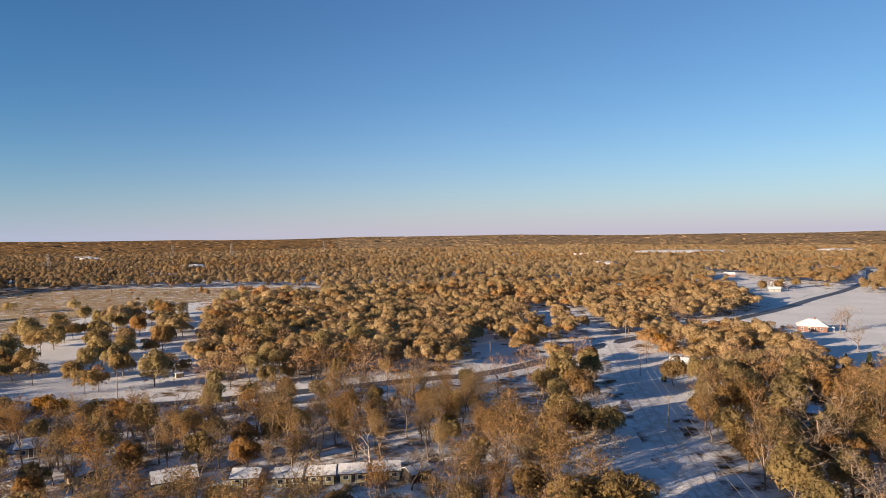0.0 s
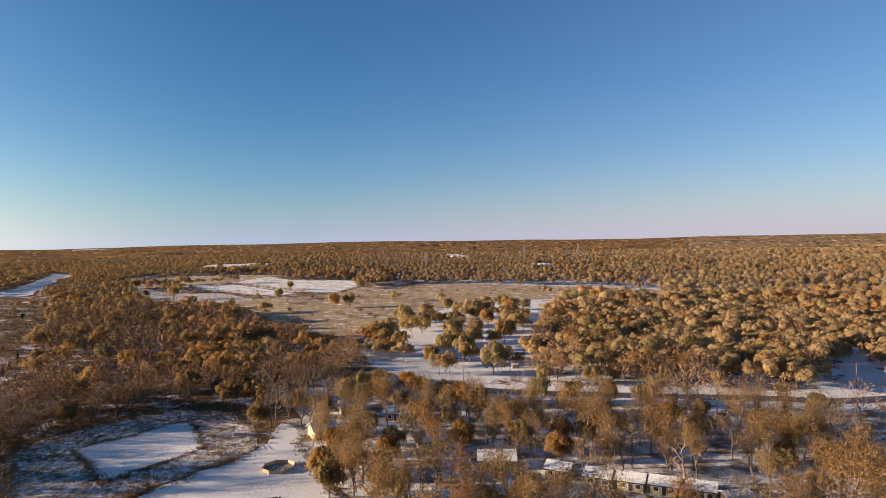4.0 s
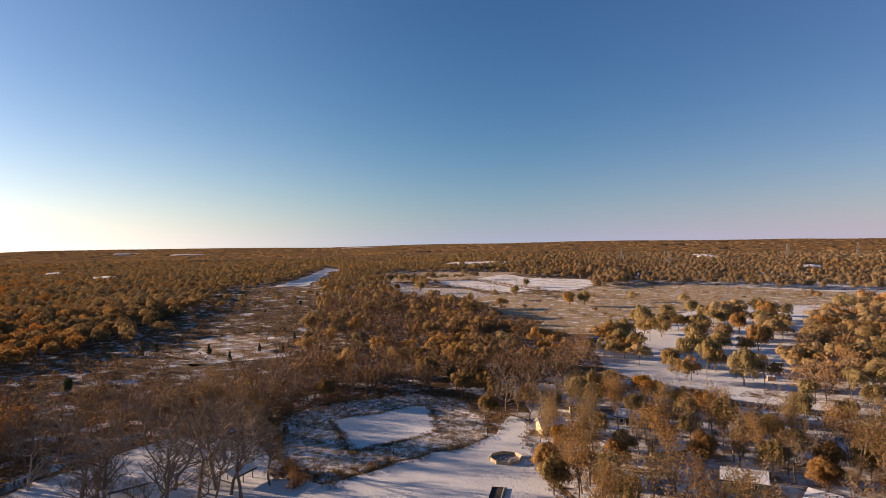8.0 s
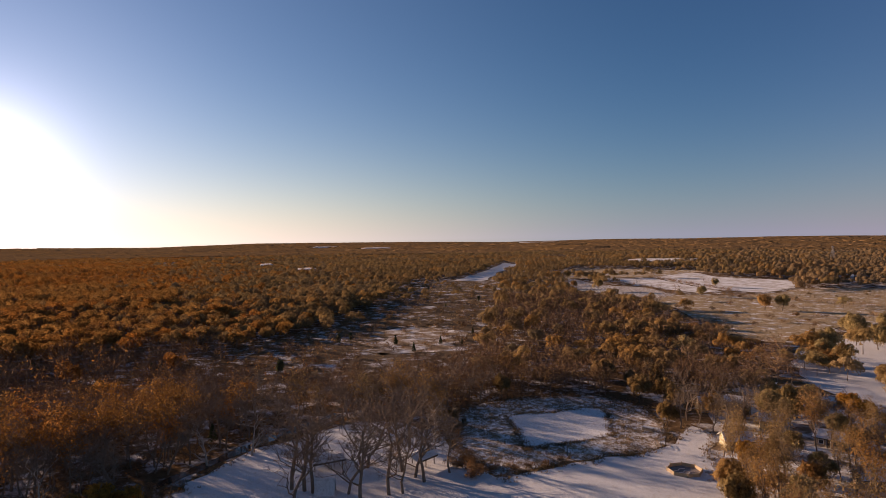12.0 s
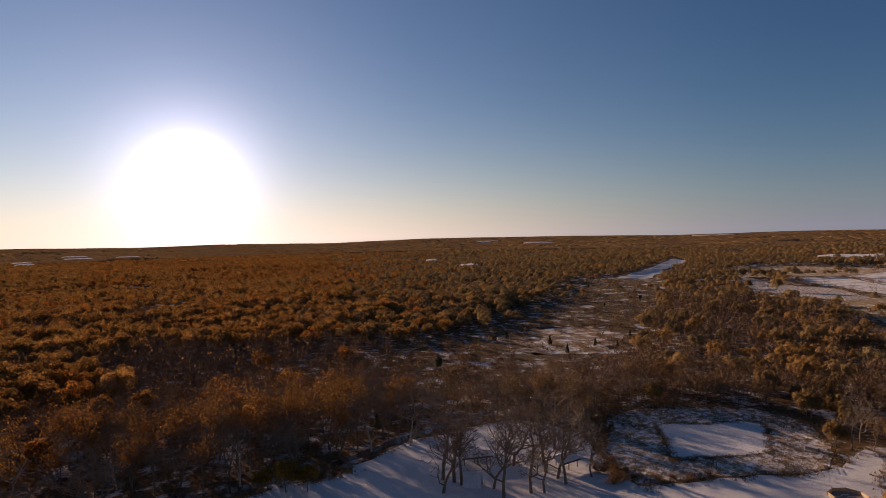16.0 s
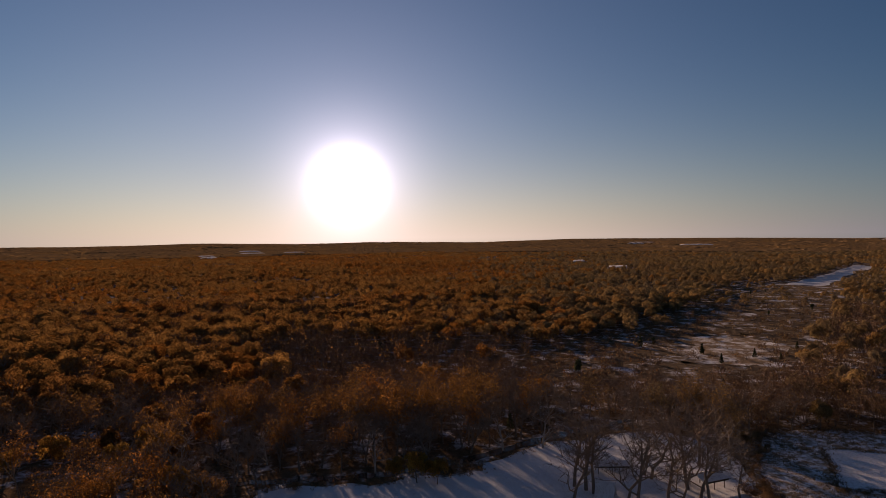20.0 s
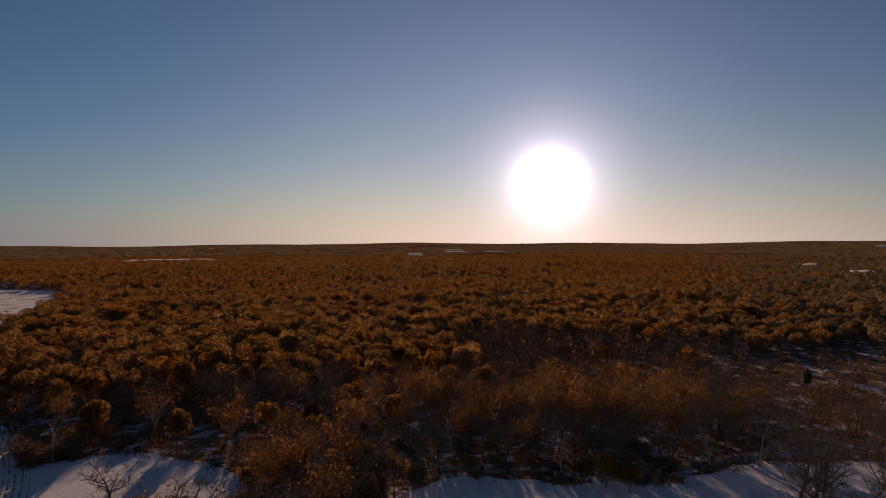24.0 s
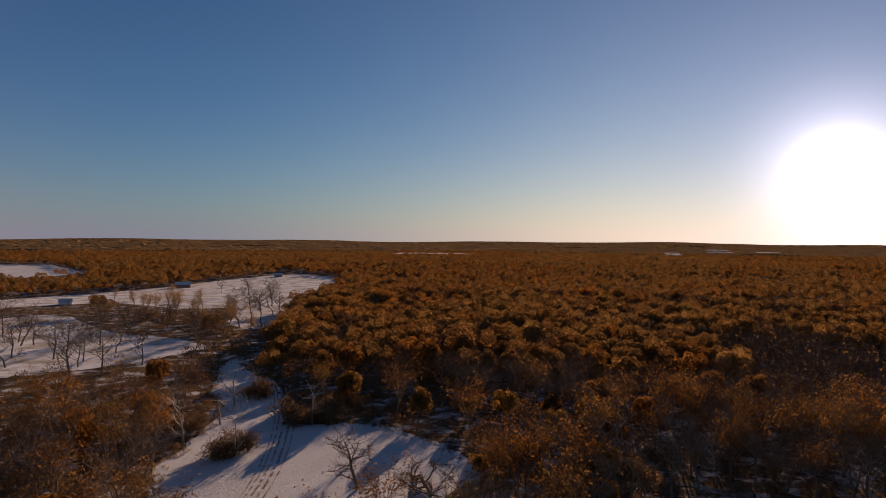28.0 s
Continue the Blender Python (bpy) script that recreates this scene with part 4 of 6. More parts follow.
def wood_kind(x, y, rng):
    """Which kinds of tree grow where, and how thickly (0 to 1)."""
    az, d = np.degrees(np.arctan2(-x, y)), np.hypot(x, y)
    u = rng.uniform(0, 1, len(x))
    kind = np.where(u < 0.86, 0, np.where(u < 0.96, 1, 2))                  # 0 leafy 1 thin 2 bare 3 cedar 4 shrub
    dens = np.full(len(x), 0.95)

    def zone(mask, shares, density):
        edges = np.cumsum(shares)
        kind[mask] = np.searchsorted(edges, u[mask] * edges[-1])
        dens[mask] = density

    south_of_road = (az < 40) & (y < 232) & (y > 0)
    zone(south_of_road & (az > -40), (0.52, 0.34, 0.10, 0.0, 0.04), 0.92)
    zone(south_of_road & (az < -12), (0.80, 0.12, 0.08, 0.0, 0.0), 0.9)
    zone((az > 4) & (az < 46) & (d < 185) & (y > 60), (0.34, 0.50, 0.14, 0.0, 0.02), 0.74)      # the camp among thin trees
    zone((az >= 40) & (az < 67) & (d > 165) & (d < 620), (0.15, 0.56, 0.27, 0.0, 0.02), 1.0)
    zone((az >= 40) & (az < 55) & (d > 215) & (d < 620), (0.32, 0.50, 0.16, 0.0, 0.02), 1.0)
    zone((az >= 64) & (az < 112) & (d < 340), (0.04, 0.36, 0.46, 0.005, 0.135), 0.97)
    zone((az >= 112) & (az < 180) & (d < 240), (0.12, 0.27, 0.26, 0.0, 0.35), 0.85)
    zone((az >= 64) & (az < 140) & (d >= 340), (0.72, 0.18, 0.08, 0.01, 0.0), 0.98)
    zone((az >= 140) & (az < 180) & (d >= 240), (0.5, 0.28, 0.22, 0.0, 0.0), 0.9)
    zone((az >= 120) & (az < 146) & (d >= 230) & (d < 900), (0.72, 0.2, 0.06, 0.02, 0.0), 0.98)
    zone((az >= 150.5) & (az < 180) & (d >= 200) & (d < 580), (0.05, 0.30, 0.35, 0.0, 0.30), 0.42)     # bare hedge trees among the farm fields
    zone(d > 620, (0.30, 0.32, 0.38, 0.0, 0.0), 0.97)
    zone((d > 620) & (az > 62), (0.56, 0.32, 0.12, 0.0, 0.0), 0.97)
    gaps = np.sin(x / 83 + 1.7 * np.sin(y / 141)) * np.sin(y / 67 + 1.3 * np.sin(x / 119)) + 0.4 * np.sin(x / 31) * np.sin(y / 37)
    dens[(d > 480) & (gaps > 0.93)] = 0.05
    zone(inside(MARSH, x, y), (0.0, 0.04, 0.14, 0.05, 0.77), 0.5)
    zone(inside(MARSH_SNOW, x, y), (0.0, 0.0, 0.05, 0.08, 0.87), 0.22)
    zone(inside(OAK_PARK, x, y), (0.85, 0.1, 0.05, 0, 0), 0.16)
    zone(inside(MEADOW, x, y), (0.16, 0.0, 0.04, 0.0, 0.8), 0.06)
    zone(inside(TAN_WEST, x, y), (0.2, 0.0, 0.0, 0.0, 0.8), 0.03)
    zone(inside(YARD, x, y), (0.5, 0.2, 0.2, 0.1, 0.0), 0.16)
    for p in OPEN:
        dens[inside(p, x, y)] = 0
    for p in OPEN_NEAR:                                    # low growth on the camp side of open ground
        for far, keep in ((1.03, 0.06), (1.06, 0.3), (1.09, 0.3), (1.13, 0.45), (1.17, 0.6)) + (((1.21, 0.6),) if p in FAR_OPEN else ((1.20, 0.4), (1.25, 0.4), (1.30, 0.5)) if p is LAWN_SOUTH else ()):
            k = inside(p, x * far, y * far) & ~inside(p, x, y)
            dens[k] *= keep
            kind[k & (u > 0.5)] = 4
    for k in (6, 14, 24, 36):                              # open to the low sun west of the southern lawn
        low = inside(LAWN_SOUTH, x + 0.94 * k, y + 0.34 * k) & ~inside(LAWN_SOUTH, x, y)
        dens[low] *= 0.8
        kind[low & (u > 0.3)] = 4
    for k in (8, 18, 30):                                  # brush, not trees, along the sunny side of the marsh
        low = inside(MARSH, x + 0.848 * k, y + 0.53 * k) & ~inside(MARSH, x, y)
        dens[low] *= 0.8
        kind[low & (u > 0.18)] = 4
    for cx, cy in CAMP_SPOTS:
        dens[np.hypot(x - cx, y - cy) < 6.0] = 0
        f = 1 - 11 / math.hypot(cx, cy)
        dens[np.hypot(x - cx * f, y - cy * f) < 8.0] *= 0.4
    front = near_line(ROAD_LINE, x * (1 + 16 / np.maximum(d, 1)), y * (1 + 16 / np.maximum(d, 1)), 17.0) & (x < 70) & (x > -112)
    dens[front] *= 0.6
    kind[front & (u < 0.3)] = 4
    dens[near_line(GRAVEL_LINE, x + 16, y, 14.0) & (y > 120)] *= 0.35
    dens[near_line(GRAVEL_LINE, x, y, 8.5)] = 0
    dens[near_line(GRAVEL_LINE, x + 8, y, 9.0) & (y < 250)] = 0
    dens[near_line(CREEK_LINE, x, y, 2.5)] = 0
    dens[near_line(ROAD_LINE, x, y, 10.5) & (x > -115)] = 0
    dens[near_line(ROAD_LINE, x, y, 4.5)] = 0
    return kind, dens


def scatter(r0, r1, cell, seed, az0=-180.0, az1=180.0):
    rng = np.random.default_rng(seed)
    n = int(2 * r1 / cell)
    gx, gy = np.meshgrid(np.arange(n), np.arange(n))
    x = (gx.ravel() - n / 2 + rng.uniform(0.08, 0.92, n * n)) * cell
    y = (gy.ravel() - n / 2 + rng.uniform(0.08, 0.92, n * n)) * cell
    d, az = np.hypot(x, y), np.degrees(np.arctan2(-x, y))
    k = (d >= r0) & (d < r1) & (az >= az0) & (az <= az1)
    x, y = x[k], y[k]
    kind, dens = wood_kind(x, y, rng)
    k = rng.uniform(0, 1, len(x)) < dens
    return x[k], y[k], kind[k], rng


def woodland(name, x, y, kind, rng, detail, label, broad=1.0, leaf=None):
    """Trees too many or too far to count, as one mesh with a tone for each tree."""
    V, F, S, T, NN = [], [], [], [], []
    off = 0
    moulds = {}
    for kk, (h, base, rad, lobes, size) in {0: (10.0, 2.2, 5.7, 7, 1.0), 1: (11.0, 2.4, 4.6, 5, 0.85), 2: (10.6, 2.6, 4.2, 5, 0.75), 3: (5, 0.3, 1.4, 3, 0.7), 4: (2.6, 0.1, 2.4, 4, 0.8)}.items():
        for q in range(6):
            r2 = np.random.default_rng(500 + kk * 10 + q)
            n, s, stretch = detail
            if kk in (1, 2, 4) and n > 30:
                v, f, nv = twig_crown(r2, int(n * (1.25, 1.5, 0.9)[(1, 2, 4).index(kk)]), h + 0.8, base, rad, s * (1.5 if kk < 4 else 1.0), s * 0.09)
                sl = np.full(len(f), 2)
                a, t = r2.uniform(0, 6.283, 9), r2.uniform(0.25, 0.75, 9)
                LD = np.stack([np.cos(a) * 0.55, np.sin(a) * 0.55, 0.9 + 0 * a], -1)
                v2, f2, q2 = blades(np.stack([0 * a, 0 * a, t * h * 0.8], -1), LD, h * 0.36, 0.10, r2)
                v, f, nv, sl = np.vstack([v, v2]), np.vstack([f, f2 + len(v)]), np.vstack([nv, q2]), np.concatenate([sl, np.full(9, 4)])
                if kk != 2:
                    P, N = crown_points(r2, int(n * 0.26), h, base, rad * 0.95, 7, 0.2)
                    v2, f2, q2 = shards(P, N, s * 0.62, r2, 0.9)
                    v, f, nv, sl = np.vstack([v, v2]), np.vstack([f, f2 + len(v)]), np.vstack([nv, q2]), np.concatenate([sl, np.full(len(f2), 1)])
            else:
                nl, cuts, loose = (9, 2, n // 3) if n > 100 else (4, 2, n // 3) if n > 50 else (3, 1, 0) if n > 20 else (2, 1, 0) if n > 12 else (1, 1, 0)
                v, f, nv = leafy_crown(r2, loose, h, base, rad, nl, s * size * 1.2, stretch, cuts)
                sl = np.full(len(f), (0, 1, 1, 3, 1)[kk])
            if kk < 3 and n > 30:
                w = 0.17
                tv = np.array([[w, 0, -0.2], [-w * 0.5, w * 0.87, -0.2], [-w * 0.5, -w * 0.87, -0.2], [0, 0, h * 0.8]])
                tf = np.array([[0, 1, 3], [1, 2, 3], [2, 0, 3]]) + len(v)
                v, f, sl = np.vstack([v, tv]), np.vstack([f, tf]), np.concatenate([sl, [4, 4, 4]])
                nv = np.vstack([nv, [[1, 0, 0], [-0.5, 0.87, 0], [-0.5, -0.87, 0], [0, 0, 1]]])
            moulds[kk, q] = (v, f, sl, nv)
    if n <= 30:                                            # far crowns merge into one canopy
        for key, (v, f, sl, nv) in moulds.items():
            moulds[key] = (v, f, sl, nv * 0.55 + np.array([0, 0, 0.45]))
    z = relief(x, y)
    grove = (0.5 + 0.30 * np.sin(x / 61 + 2 * np.sin(y / 97)) * np.cos(y / 73 + x / 190) + 0.24 * np.sin(x / 210 - y / 160) + rng.normal(0, 0.16, len(x))) % 1.0
    high = 1.0 + 0.16 * np.sin(x / 43 + 1.4 * np.sin(y / 61)) * np.sin(y / 39 + 1.2 * np.sin(x / 77)) + 0.10 * np.sin(x / 140 + y / 115)
    for i in range(len(x)):
        v, f, sl, nv = moulds[int(kind[i]), i % 6]
        a, s = rng.uniform(0, 6.283), rng.uniform(0.8, 1.2) * high[i]
        c, sn = math.cos(a) * s * broad, math.sin(a) * s * broad
        V.append(np.stack([v[:, 0] * c - v[:, 1] * sn + x[i], v[:, 0] * sn + v[:, 1] * c + y[i], v[:, 2] * s * rng.uniform(0.85, 1.1) + z[i]], -1))
        NN.append(np.stack([nv[:, 0] * c - nv[:, 1] * sn, nv[:, 0] * sn + nv[:, 1] * c, nv[:, 2] * s], -1))
        F.append(f + off)
        S.append(sl)
        T.append(np.full(len(v), grove[i]))
        off += len(v)
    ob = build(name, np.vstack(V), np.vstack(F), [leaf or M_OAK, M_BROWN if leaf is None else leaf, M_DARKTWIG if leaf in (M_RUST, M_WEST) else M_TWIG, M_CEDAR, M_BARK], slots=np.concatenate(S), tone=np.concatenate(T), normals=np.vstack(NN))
    return tagged(ob, label, "woodland", kind="stuff")


def both_sides(name, x, y, kind, rng, detail, label, broad=1.0, north=None, tan=8.0):
    """Pale tan oaks to the north, olive-brown ones to the west, redder and darker oaks to the south-west."""
    az = np.degrees(np.arctan2(-x, y))
    az = az + np.where(az < 30, rng.normal(0, 12, len(x)), rng.normal(0, 5, len(x)))
    for k, tint, leaf in ((az <= tan, "pale tan", M_TAN), ((az > tan) & (az <= 41), "brown", north), ((az > 41) & (az <= 88), "olive-brown", M_WEST), (az > 88, "rust-brown", M_RUST)):
        if k.any():
            woodland(name, x[k], y[k], kind[k], rng, detail, label.replace("brown", tint), broad, leaf)


# trees set one by one where they stand out in the plan come first
PLANTED = []


# ---- buildings ----
def gable_solid(w, d, h, ridge):
    """Walls of a house as one solid up to the slopes of its roof; the ridge runs along x."""
    bm = bmesh.new()
    c = [(-w / 2, -d / 2), (w / 2, -d / 2), (w / 2, d / 2), (-w / 2, d / 2)]
    lo = [bm.verts.new((x, y, -0.1)) for x, y in c]
    up = [bm.verts.new((x, y, h)) for x, y in c]
    r0, r1 = bm.verts.new((-w / 2, 0, h + ridge)), bm.verts.new((w / 2, 0, h + ridge))
    for i in range(4):
        j = (i + 1) % 4
        if i == 1:
            bm.faces.new((lo[1], lo[2], up[2], r1, up[1]))
        elif i == 3:
            bm.faces.new((lo[3], lo[0], up[0], r0, up[3]))
        else:
            bm.faces.new((lo[i], lo[j], up[j], up[i]))
    bm.faces.new((up[0], up[1], r1, r0))
    bm.faces.new((up[2], up[3], r0, r1))
    bm.faces.new(lo[::-1])
    return bm


def slab(w, d, h, ridge, thick, over, side):
    """One slope of a gable roof, with thickness and overhang."""
    bm = bmesh.new()
    k = ridge / (d / 2)
    y1 = d / 2 + over
    x1 = w / 2 + over
    pts = [(0, h + ridge), (y1, h + ridge - k * y1)]
    q = []
    for x in (-x1, x1):
        for (y, z) in pts:
            q.append((bm.verts.new((x, side * y, z + 0.03)), bm.verts.new((x, side * y, z + 0.03 + thick))))
    a, b, c, e = q
    for f in ((a[1], b[1], e[1], c[1]), (a[0], c[0], e[0], b[0]), (a[0], b[0], b[1], a[1]), (c[0], c[1], e[1], e[0]), (b[0], e[0], e[1], b[1]), (a[0], a[1], c[1], c[0])):
        bm.faces.new(f)
    return bm


def opening(kind, parent, x, y, z, w, h, face, frame_mat, pane_mat):
    """A window or door standing a little proud of the wall; face is the wall's outward turn in degrees."""
    bm = boxes((-w / 2 - 0.09, -w / 2, -0.06, 0.06, 0, h), (w / 2, w / 2 + 0.09, -0.06, 0.06, 0, h),
               (-w / 2 - 0.09, w / 2 + 0.09, -0.06, 0.06, h, h + 0.1), (-w / 2 - 0.12, w / 2 + 0.12, -0.09, 0.06, -0.09, 0))
    ob = part(kind, bm, frame_mat, parent)
    ob.matrix_local = pose(x, y, z, 0, 0, face)
    part("pane" if kind == "window" else "leaf", boxes((-w / 2, w / 2, -0.025, 0.03, 0, h)), pane_mat, ob)
    return ob


def house(name, x, y, turn, w, d, h, ridge, wall, roof, label, category, group="", fronts=(), door=None, chimney=False, porch=False, snow=0.16):
    root = new(name)
    root.matrix_basis = pose(x, y, float(relief(x, y)), 0, 0, turn)
    tagged(root, label, category, group)
    part("wall", gable_solid(w, d, h, ridge), wall, root)
    for s in (-1, 1):
        part("roof", slab(w, d, h, ridge, snow, 0.45, s), roof, root, "roof slope" if s < 0 else "")
    for s in (-1, 1):
        part("fascia", boxes((-w / 2 - 0.46, w / 2 + 0.46, s * (d / 2 + 0.48) - 0.02, s * (d / 2 + 0.48) + 0.02, h - 0.32, h - 0.08)), M_DARKWOOD, root)
    for fx in fronts:
        opening("window", root, fx * w, -d / 2 - 0.04, h * 0.38, 1.0, h * 0.38, 0, M_WHITE, M_GLASS)
    opening("window", root, w / 2 + 0.04, d * 0.1, h * 0.4, 0.9, h * 0.36, 90, M_WHITE, M_GLASS)
    if door is not None:
        opening("door", root, door * w, -d / 2 - 0.04, 0.1, 0.9, min(2.0, h * 0.82), 0, M_WHITE, M_DARKWOOD)
    if chimney:
        part("chimney", boxes((w * 0.22, w * 0.22 + 0.7, -0.35, 0.35, h, h + ridge + 0.9), (w * 0.22 - 0.06, w * 0.22 + 0.76, -0.41, 0.41, h + ridge + 0.9, h + ridge + 1.02)), M_BRICK, root)
    if porch:
        part("porch_roof", boxes((-w * 0.3, w * 0.3, -d / 2 - 2.2, -d / 2 - 0.02, h - 0.34, h - 0.18)), roof, root)
        for px in (-0.28, 0.28):
            part("post", boxes((px * w - 0.07, px * w + 0.07, -d / 2 - 2.1, -d / 2 - 1.96, 0, h - 0.34)), M_WOOD, root)
    return root


CAMP_CABINS = [(-53.6, 132.5, 2), (-44.6, 132.5, 4), (-37.8, 133.5, 5), (-31.2, 134.5, 6), (-24.0, 135.5, 6)]
for x, y, a in CAMP_CABINS:
    house("cabin", x, y, a, 5.4, 5.0, 2.3, 1.0, M_YELLOWWALL, M_ROOFSNOW, "small pale yellow camp cabin with snow on the roof", "cabin", "row of camp cabins",
          fronts=(-0.28, 0.30), door=0.02)
house("cabin", -17.5, 134.0, 40, 5.0, 4.2, 2.2, 0.9, M_DARKWOOD, M_ROOFSNOW, "dark-boarded shed with a snowy roof beside the cabins", "shed", fronts=(0.2,))
for x, y, a, w, d, wall, lab in (
    (-68.8, 131.0, 28, 8.4, 5.6, M_YELLOWWALL, "long camp lodge with striped snow on its metal roof"),
    (-130.5, 151.5, 46, 5.2, 5.2, M_YELLOWWALL, "yellow camp cabin with a snow-white roof among trees"),
    (-112.5, 152.5, 20, 6.6, 5.2, M_WOOD, "brown camp cabin with patchy snow on the roof"),
    (-90.0, 136.0, 60, 7.4, 5.0, M_WOOD, "weathered camp cabin with a snowy roof"),
    (-122.0, 129.8, 62, 6.6, 5.6, M_YELLOWWALL, "yellow-walled camp building at the edge of the lawn"),
    (-153.0, 150.0, 70, 5.0, 4.4, M_WOOD, "small cabin half hidden in bare trees"),
    (-149.5, 159.0, 30, 5.6, 4.4, M_WOOD, "small cabin half hidden in bare trees"),
):
    house("cabin", x, y, a, w, d, 2.5, 1.5, wall, M_ROOFSNOW, lab, "cabin", "scattered camp cabins", fronts=(-0.25, 0.25), door=0.0)
house("house", 81.0, 238.0, -20, 11, 7.5, 2.7, 1.8, M_WHITE, M_ROOFSNOW, "low white house with a snow-covered roof behind trees", "house", fronts=(-0.3, 0.1, 0.32), door=-0.1)
house("shed", 92.5, 173.5, -28, 7.0, 5.4, 2.4, 1.3, M_DARKWOOD, M_BLUEROOF, "shed with a pale blue metal roof in the wood", "shed", fronts=(0.2,), snow=0.08)
house("shed", 84.5, 178.0, -20, 3.6, 3.0, 2.0, 0.8, M_WOOD, M_ROOFSNOW, "small snowy-roofed shed in the wood", "shed")
house("house", 292.0, 571.0, -25, 12, 7.5, 2.8, 2.2, M_SIDING, M_ROOFSNOW, "pale grey farmhouse with a snowy roof beyond the road", "house", fronts=(-0.35, -0.1, 0.2, 0.38), door=0.05, chimney=True)
house("garage", 271.0, 536.0, -25, 9, 6, 2.5, 1.3, M_SIDING, M_ROOFSNOW, "long pale grey outbuilding with a snowy roof", "garage", fronts=(-0.3, 0.3), door=0.0)
house("barn", 268.0, 1266.0, -12, 34, 16, 5.0, 5.0, M_WHITE, M_ROOFSNOW, "large white barn beyond the woods", "barn", fronts=(-0.3, 0.3), door=0.0)
house("house", 314.0, 716.0, -24, 11, 7, 2.8, 2.0, M_BRICK, M_ROOFSNOW, "brick house by the far snow field", "house", fronts=(-0.3, 0.3), door=0.0)
house("house", -256.0, -637.0, 155, 14, 8, 3.0, 2.6, M_BRICK, M_ROOFSNOW, "red brick farmhouse with a snow-white roof", "house", fronts=(-0.35, -0.1, 0.2, 0.38), door=0.05, chimney=True)
house("shed", -129.0, -531.0, 165, 8.5, 5.5, 2.4, 1.6, M_WHITE, M_ROOFSNOW, "white-roofed shed by the hedge", "shed", fronts=(0.2,))
house("house", -414.0, -733.0, 150, 10, 7, 2.8, 2.2, M_WOOD, M_ROOFSNOW, "farm building on the snowy field", "house", fronts=(-0.3, 0.3), door=0.0)
house("house", -500.0, 700.0, 36, 14, 8, 3.4, 3.0, M_WHITE, M_ROOFSNOW, "white farmhouse at the edge of the meadow", "house", fronts=(-0.3, 0.0, 0.3), door=0.12, chimney=True)
house("house", -420.0, 730.0, 30, 26, 8, 3.0, 1.4, M_WHITE, M_ROOFSNOW, "long low white farm building", "barn", fronts=(-0.4, -0.1, 0.2))


def farmhouse(x, y, turn):
    """A hipped, snow-covered farmhouse with a lean-to porch."""
    root = new("farmhouse")
    root.matrix_basis = pose(x, y, 0, 0, 0, turn)
    tagged(root, "brick farmhouse with a broad snow-covered hipped roof", "house")
    w, d, h = 13.0, 9.5, 2.8
    part("wall", boxes((-w / 2, w / 2, -d / 2, d / 2, -0.1, h)), M_BRICK, root)
    bm = bmesh.new()
    e = [bm.verts.new(q) for q in ((-w / 2 - .6, -d / 2 - .6, h), (w / 2 + .6, -d / 2 - .6, h), (w / 2 + .6, d / 2 + .6, h), (-w / 2 - .6, d / 2 + .6, h))]
    e2 = [bm.verts.new((v.co.x, v.co.y, h + 0.22)) for v in e]
    r = [bm.verts.new((-2.2, 0, h + 3.4)), bm.verts.new((2.2, 0, h + 3.4))]
    bm.faces.new(e[::-1])
    for i in range(4):
        bm.faces.new((e[i], e[(i + 1) % 4], e2[(i + 1) % 4], e2[i]))
    for f in ((e2[0], e2[1], r[1], r[0]), (e2[1], e2[2], r[1]), (e2[2], e2[3], r[0], r[1]), (e2[3], e2[0], r[0])):
        bm.faces.new(f)
    part("roof", bm, M_ROOFSNOW, root)
    part("porch_roof", boxes((w / 2 + 0.02, w / 2 + 3.4, -2.5, 2.5, 2.3, 2.5)), M_ROOFSNOW, root)
    for py in (-2.3, 2.3):
        part("post", boxes((w / 2 + 3.1, w / 2 + 3.24, py - 0.07, py + 0.07, 0, 2.3)), M_WHITE, root)
    for fx in (-0.36, -0.12, 0.3):
        opening("window", root, fx * w, -d / 2 - 0.04, 0.9, 1.1, 1.2, 0, M_WHITE, M_GLASS)
    opening("door", root, 0.1 * w, -d / 2 - 0.04, 0.1, 0.95, 2.0, 0, M_WHITE, M_DARKWOOD)
    part("chimney", boxes((1.0, 1.8, -0.4, 0.4, h + 2.2, h + 4.2)), M_BRICK, root)


farmhouse(181.0, 327.0, -25)


def shelter(x, y, turn, w, d, h, ridge, label):
    """An open-sided picnic shelter on posts."""
    root = new("picnic_shelter")
    root.matrix_basis = pose(x, y, 0, 0, 0, turn)
    tagged(root, label, "shelter", "picnic shelters")
    for s in (-1, 1):
        part("roof", slab(w, d, h, ridge, 0.14, 0.4, s), M_ROOFSNOW, root)
        part("eave_board", boxes((-w / 2 - 0.4, w / 2 + 0.4, s * (d / 2 + 0.42) - 0.03, s * (d / 2 + 0.42) + 0.03, h - 0.42, h - 0.02)), M_DARKWOOD, root)
    for px in (-1, 0, 1):
        for py in (-1, 1):
            part("post", boxes((px * w * 0.46 - 0.09, px * w * 0.46 + 0.09, py * d * 0.45 - 0.09, py * d * 0.45 + 0.09, -0.1, h)), M_POLE, root)
    part("ridge_beam", boxes((-w / 2, w / 2, -0.08, 0.08, h + ridge - 0.3, h + ridge)), M_POLE, root)


shelter(-143.5, 50.0, 118, 6.6, 5.0, 2.4, 1.1, "open picnic shelter with a sunlit snowy roof on the lawn")
shelter(-151.0, 29.0, 95, 7.5, 3.2, 2.2, 0.7, "low open shelter under bare trees")


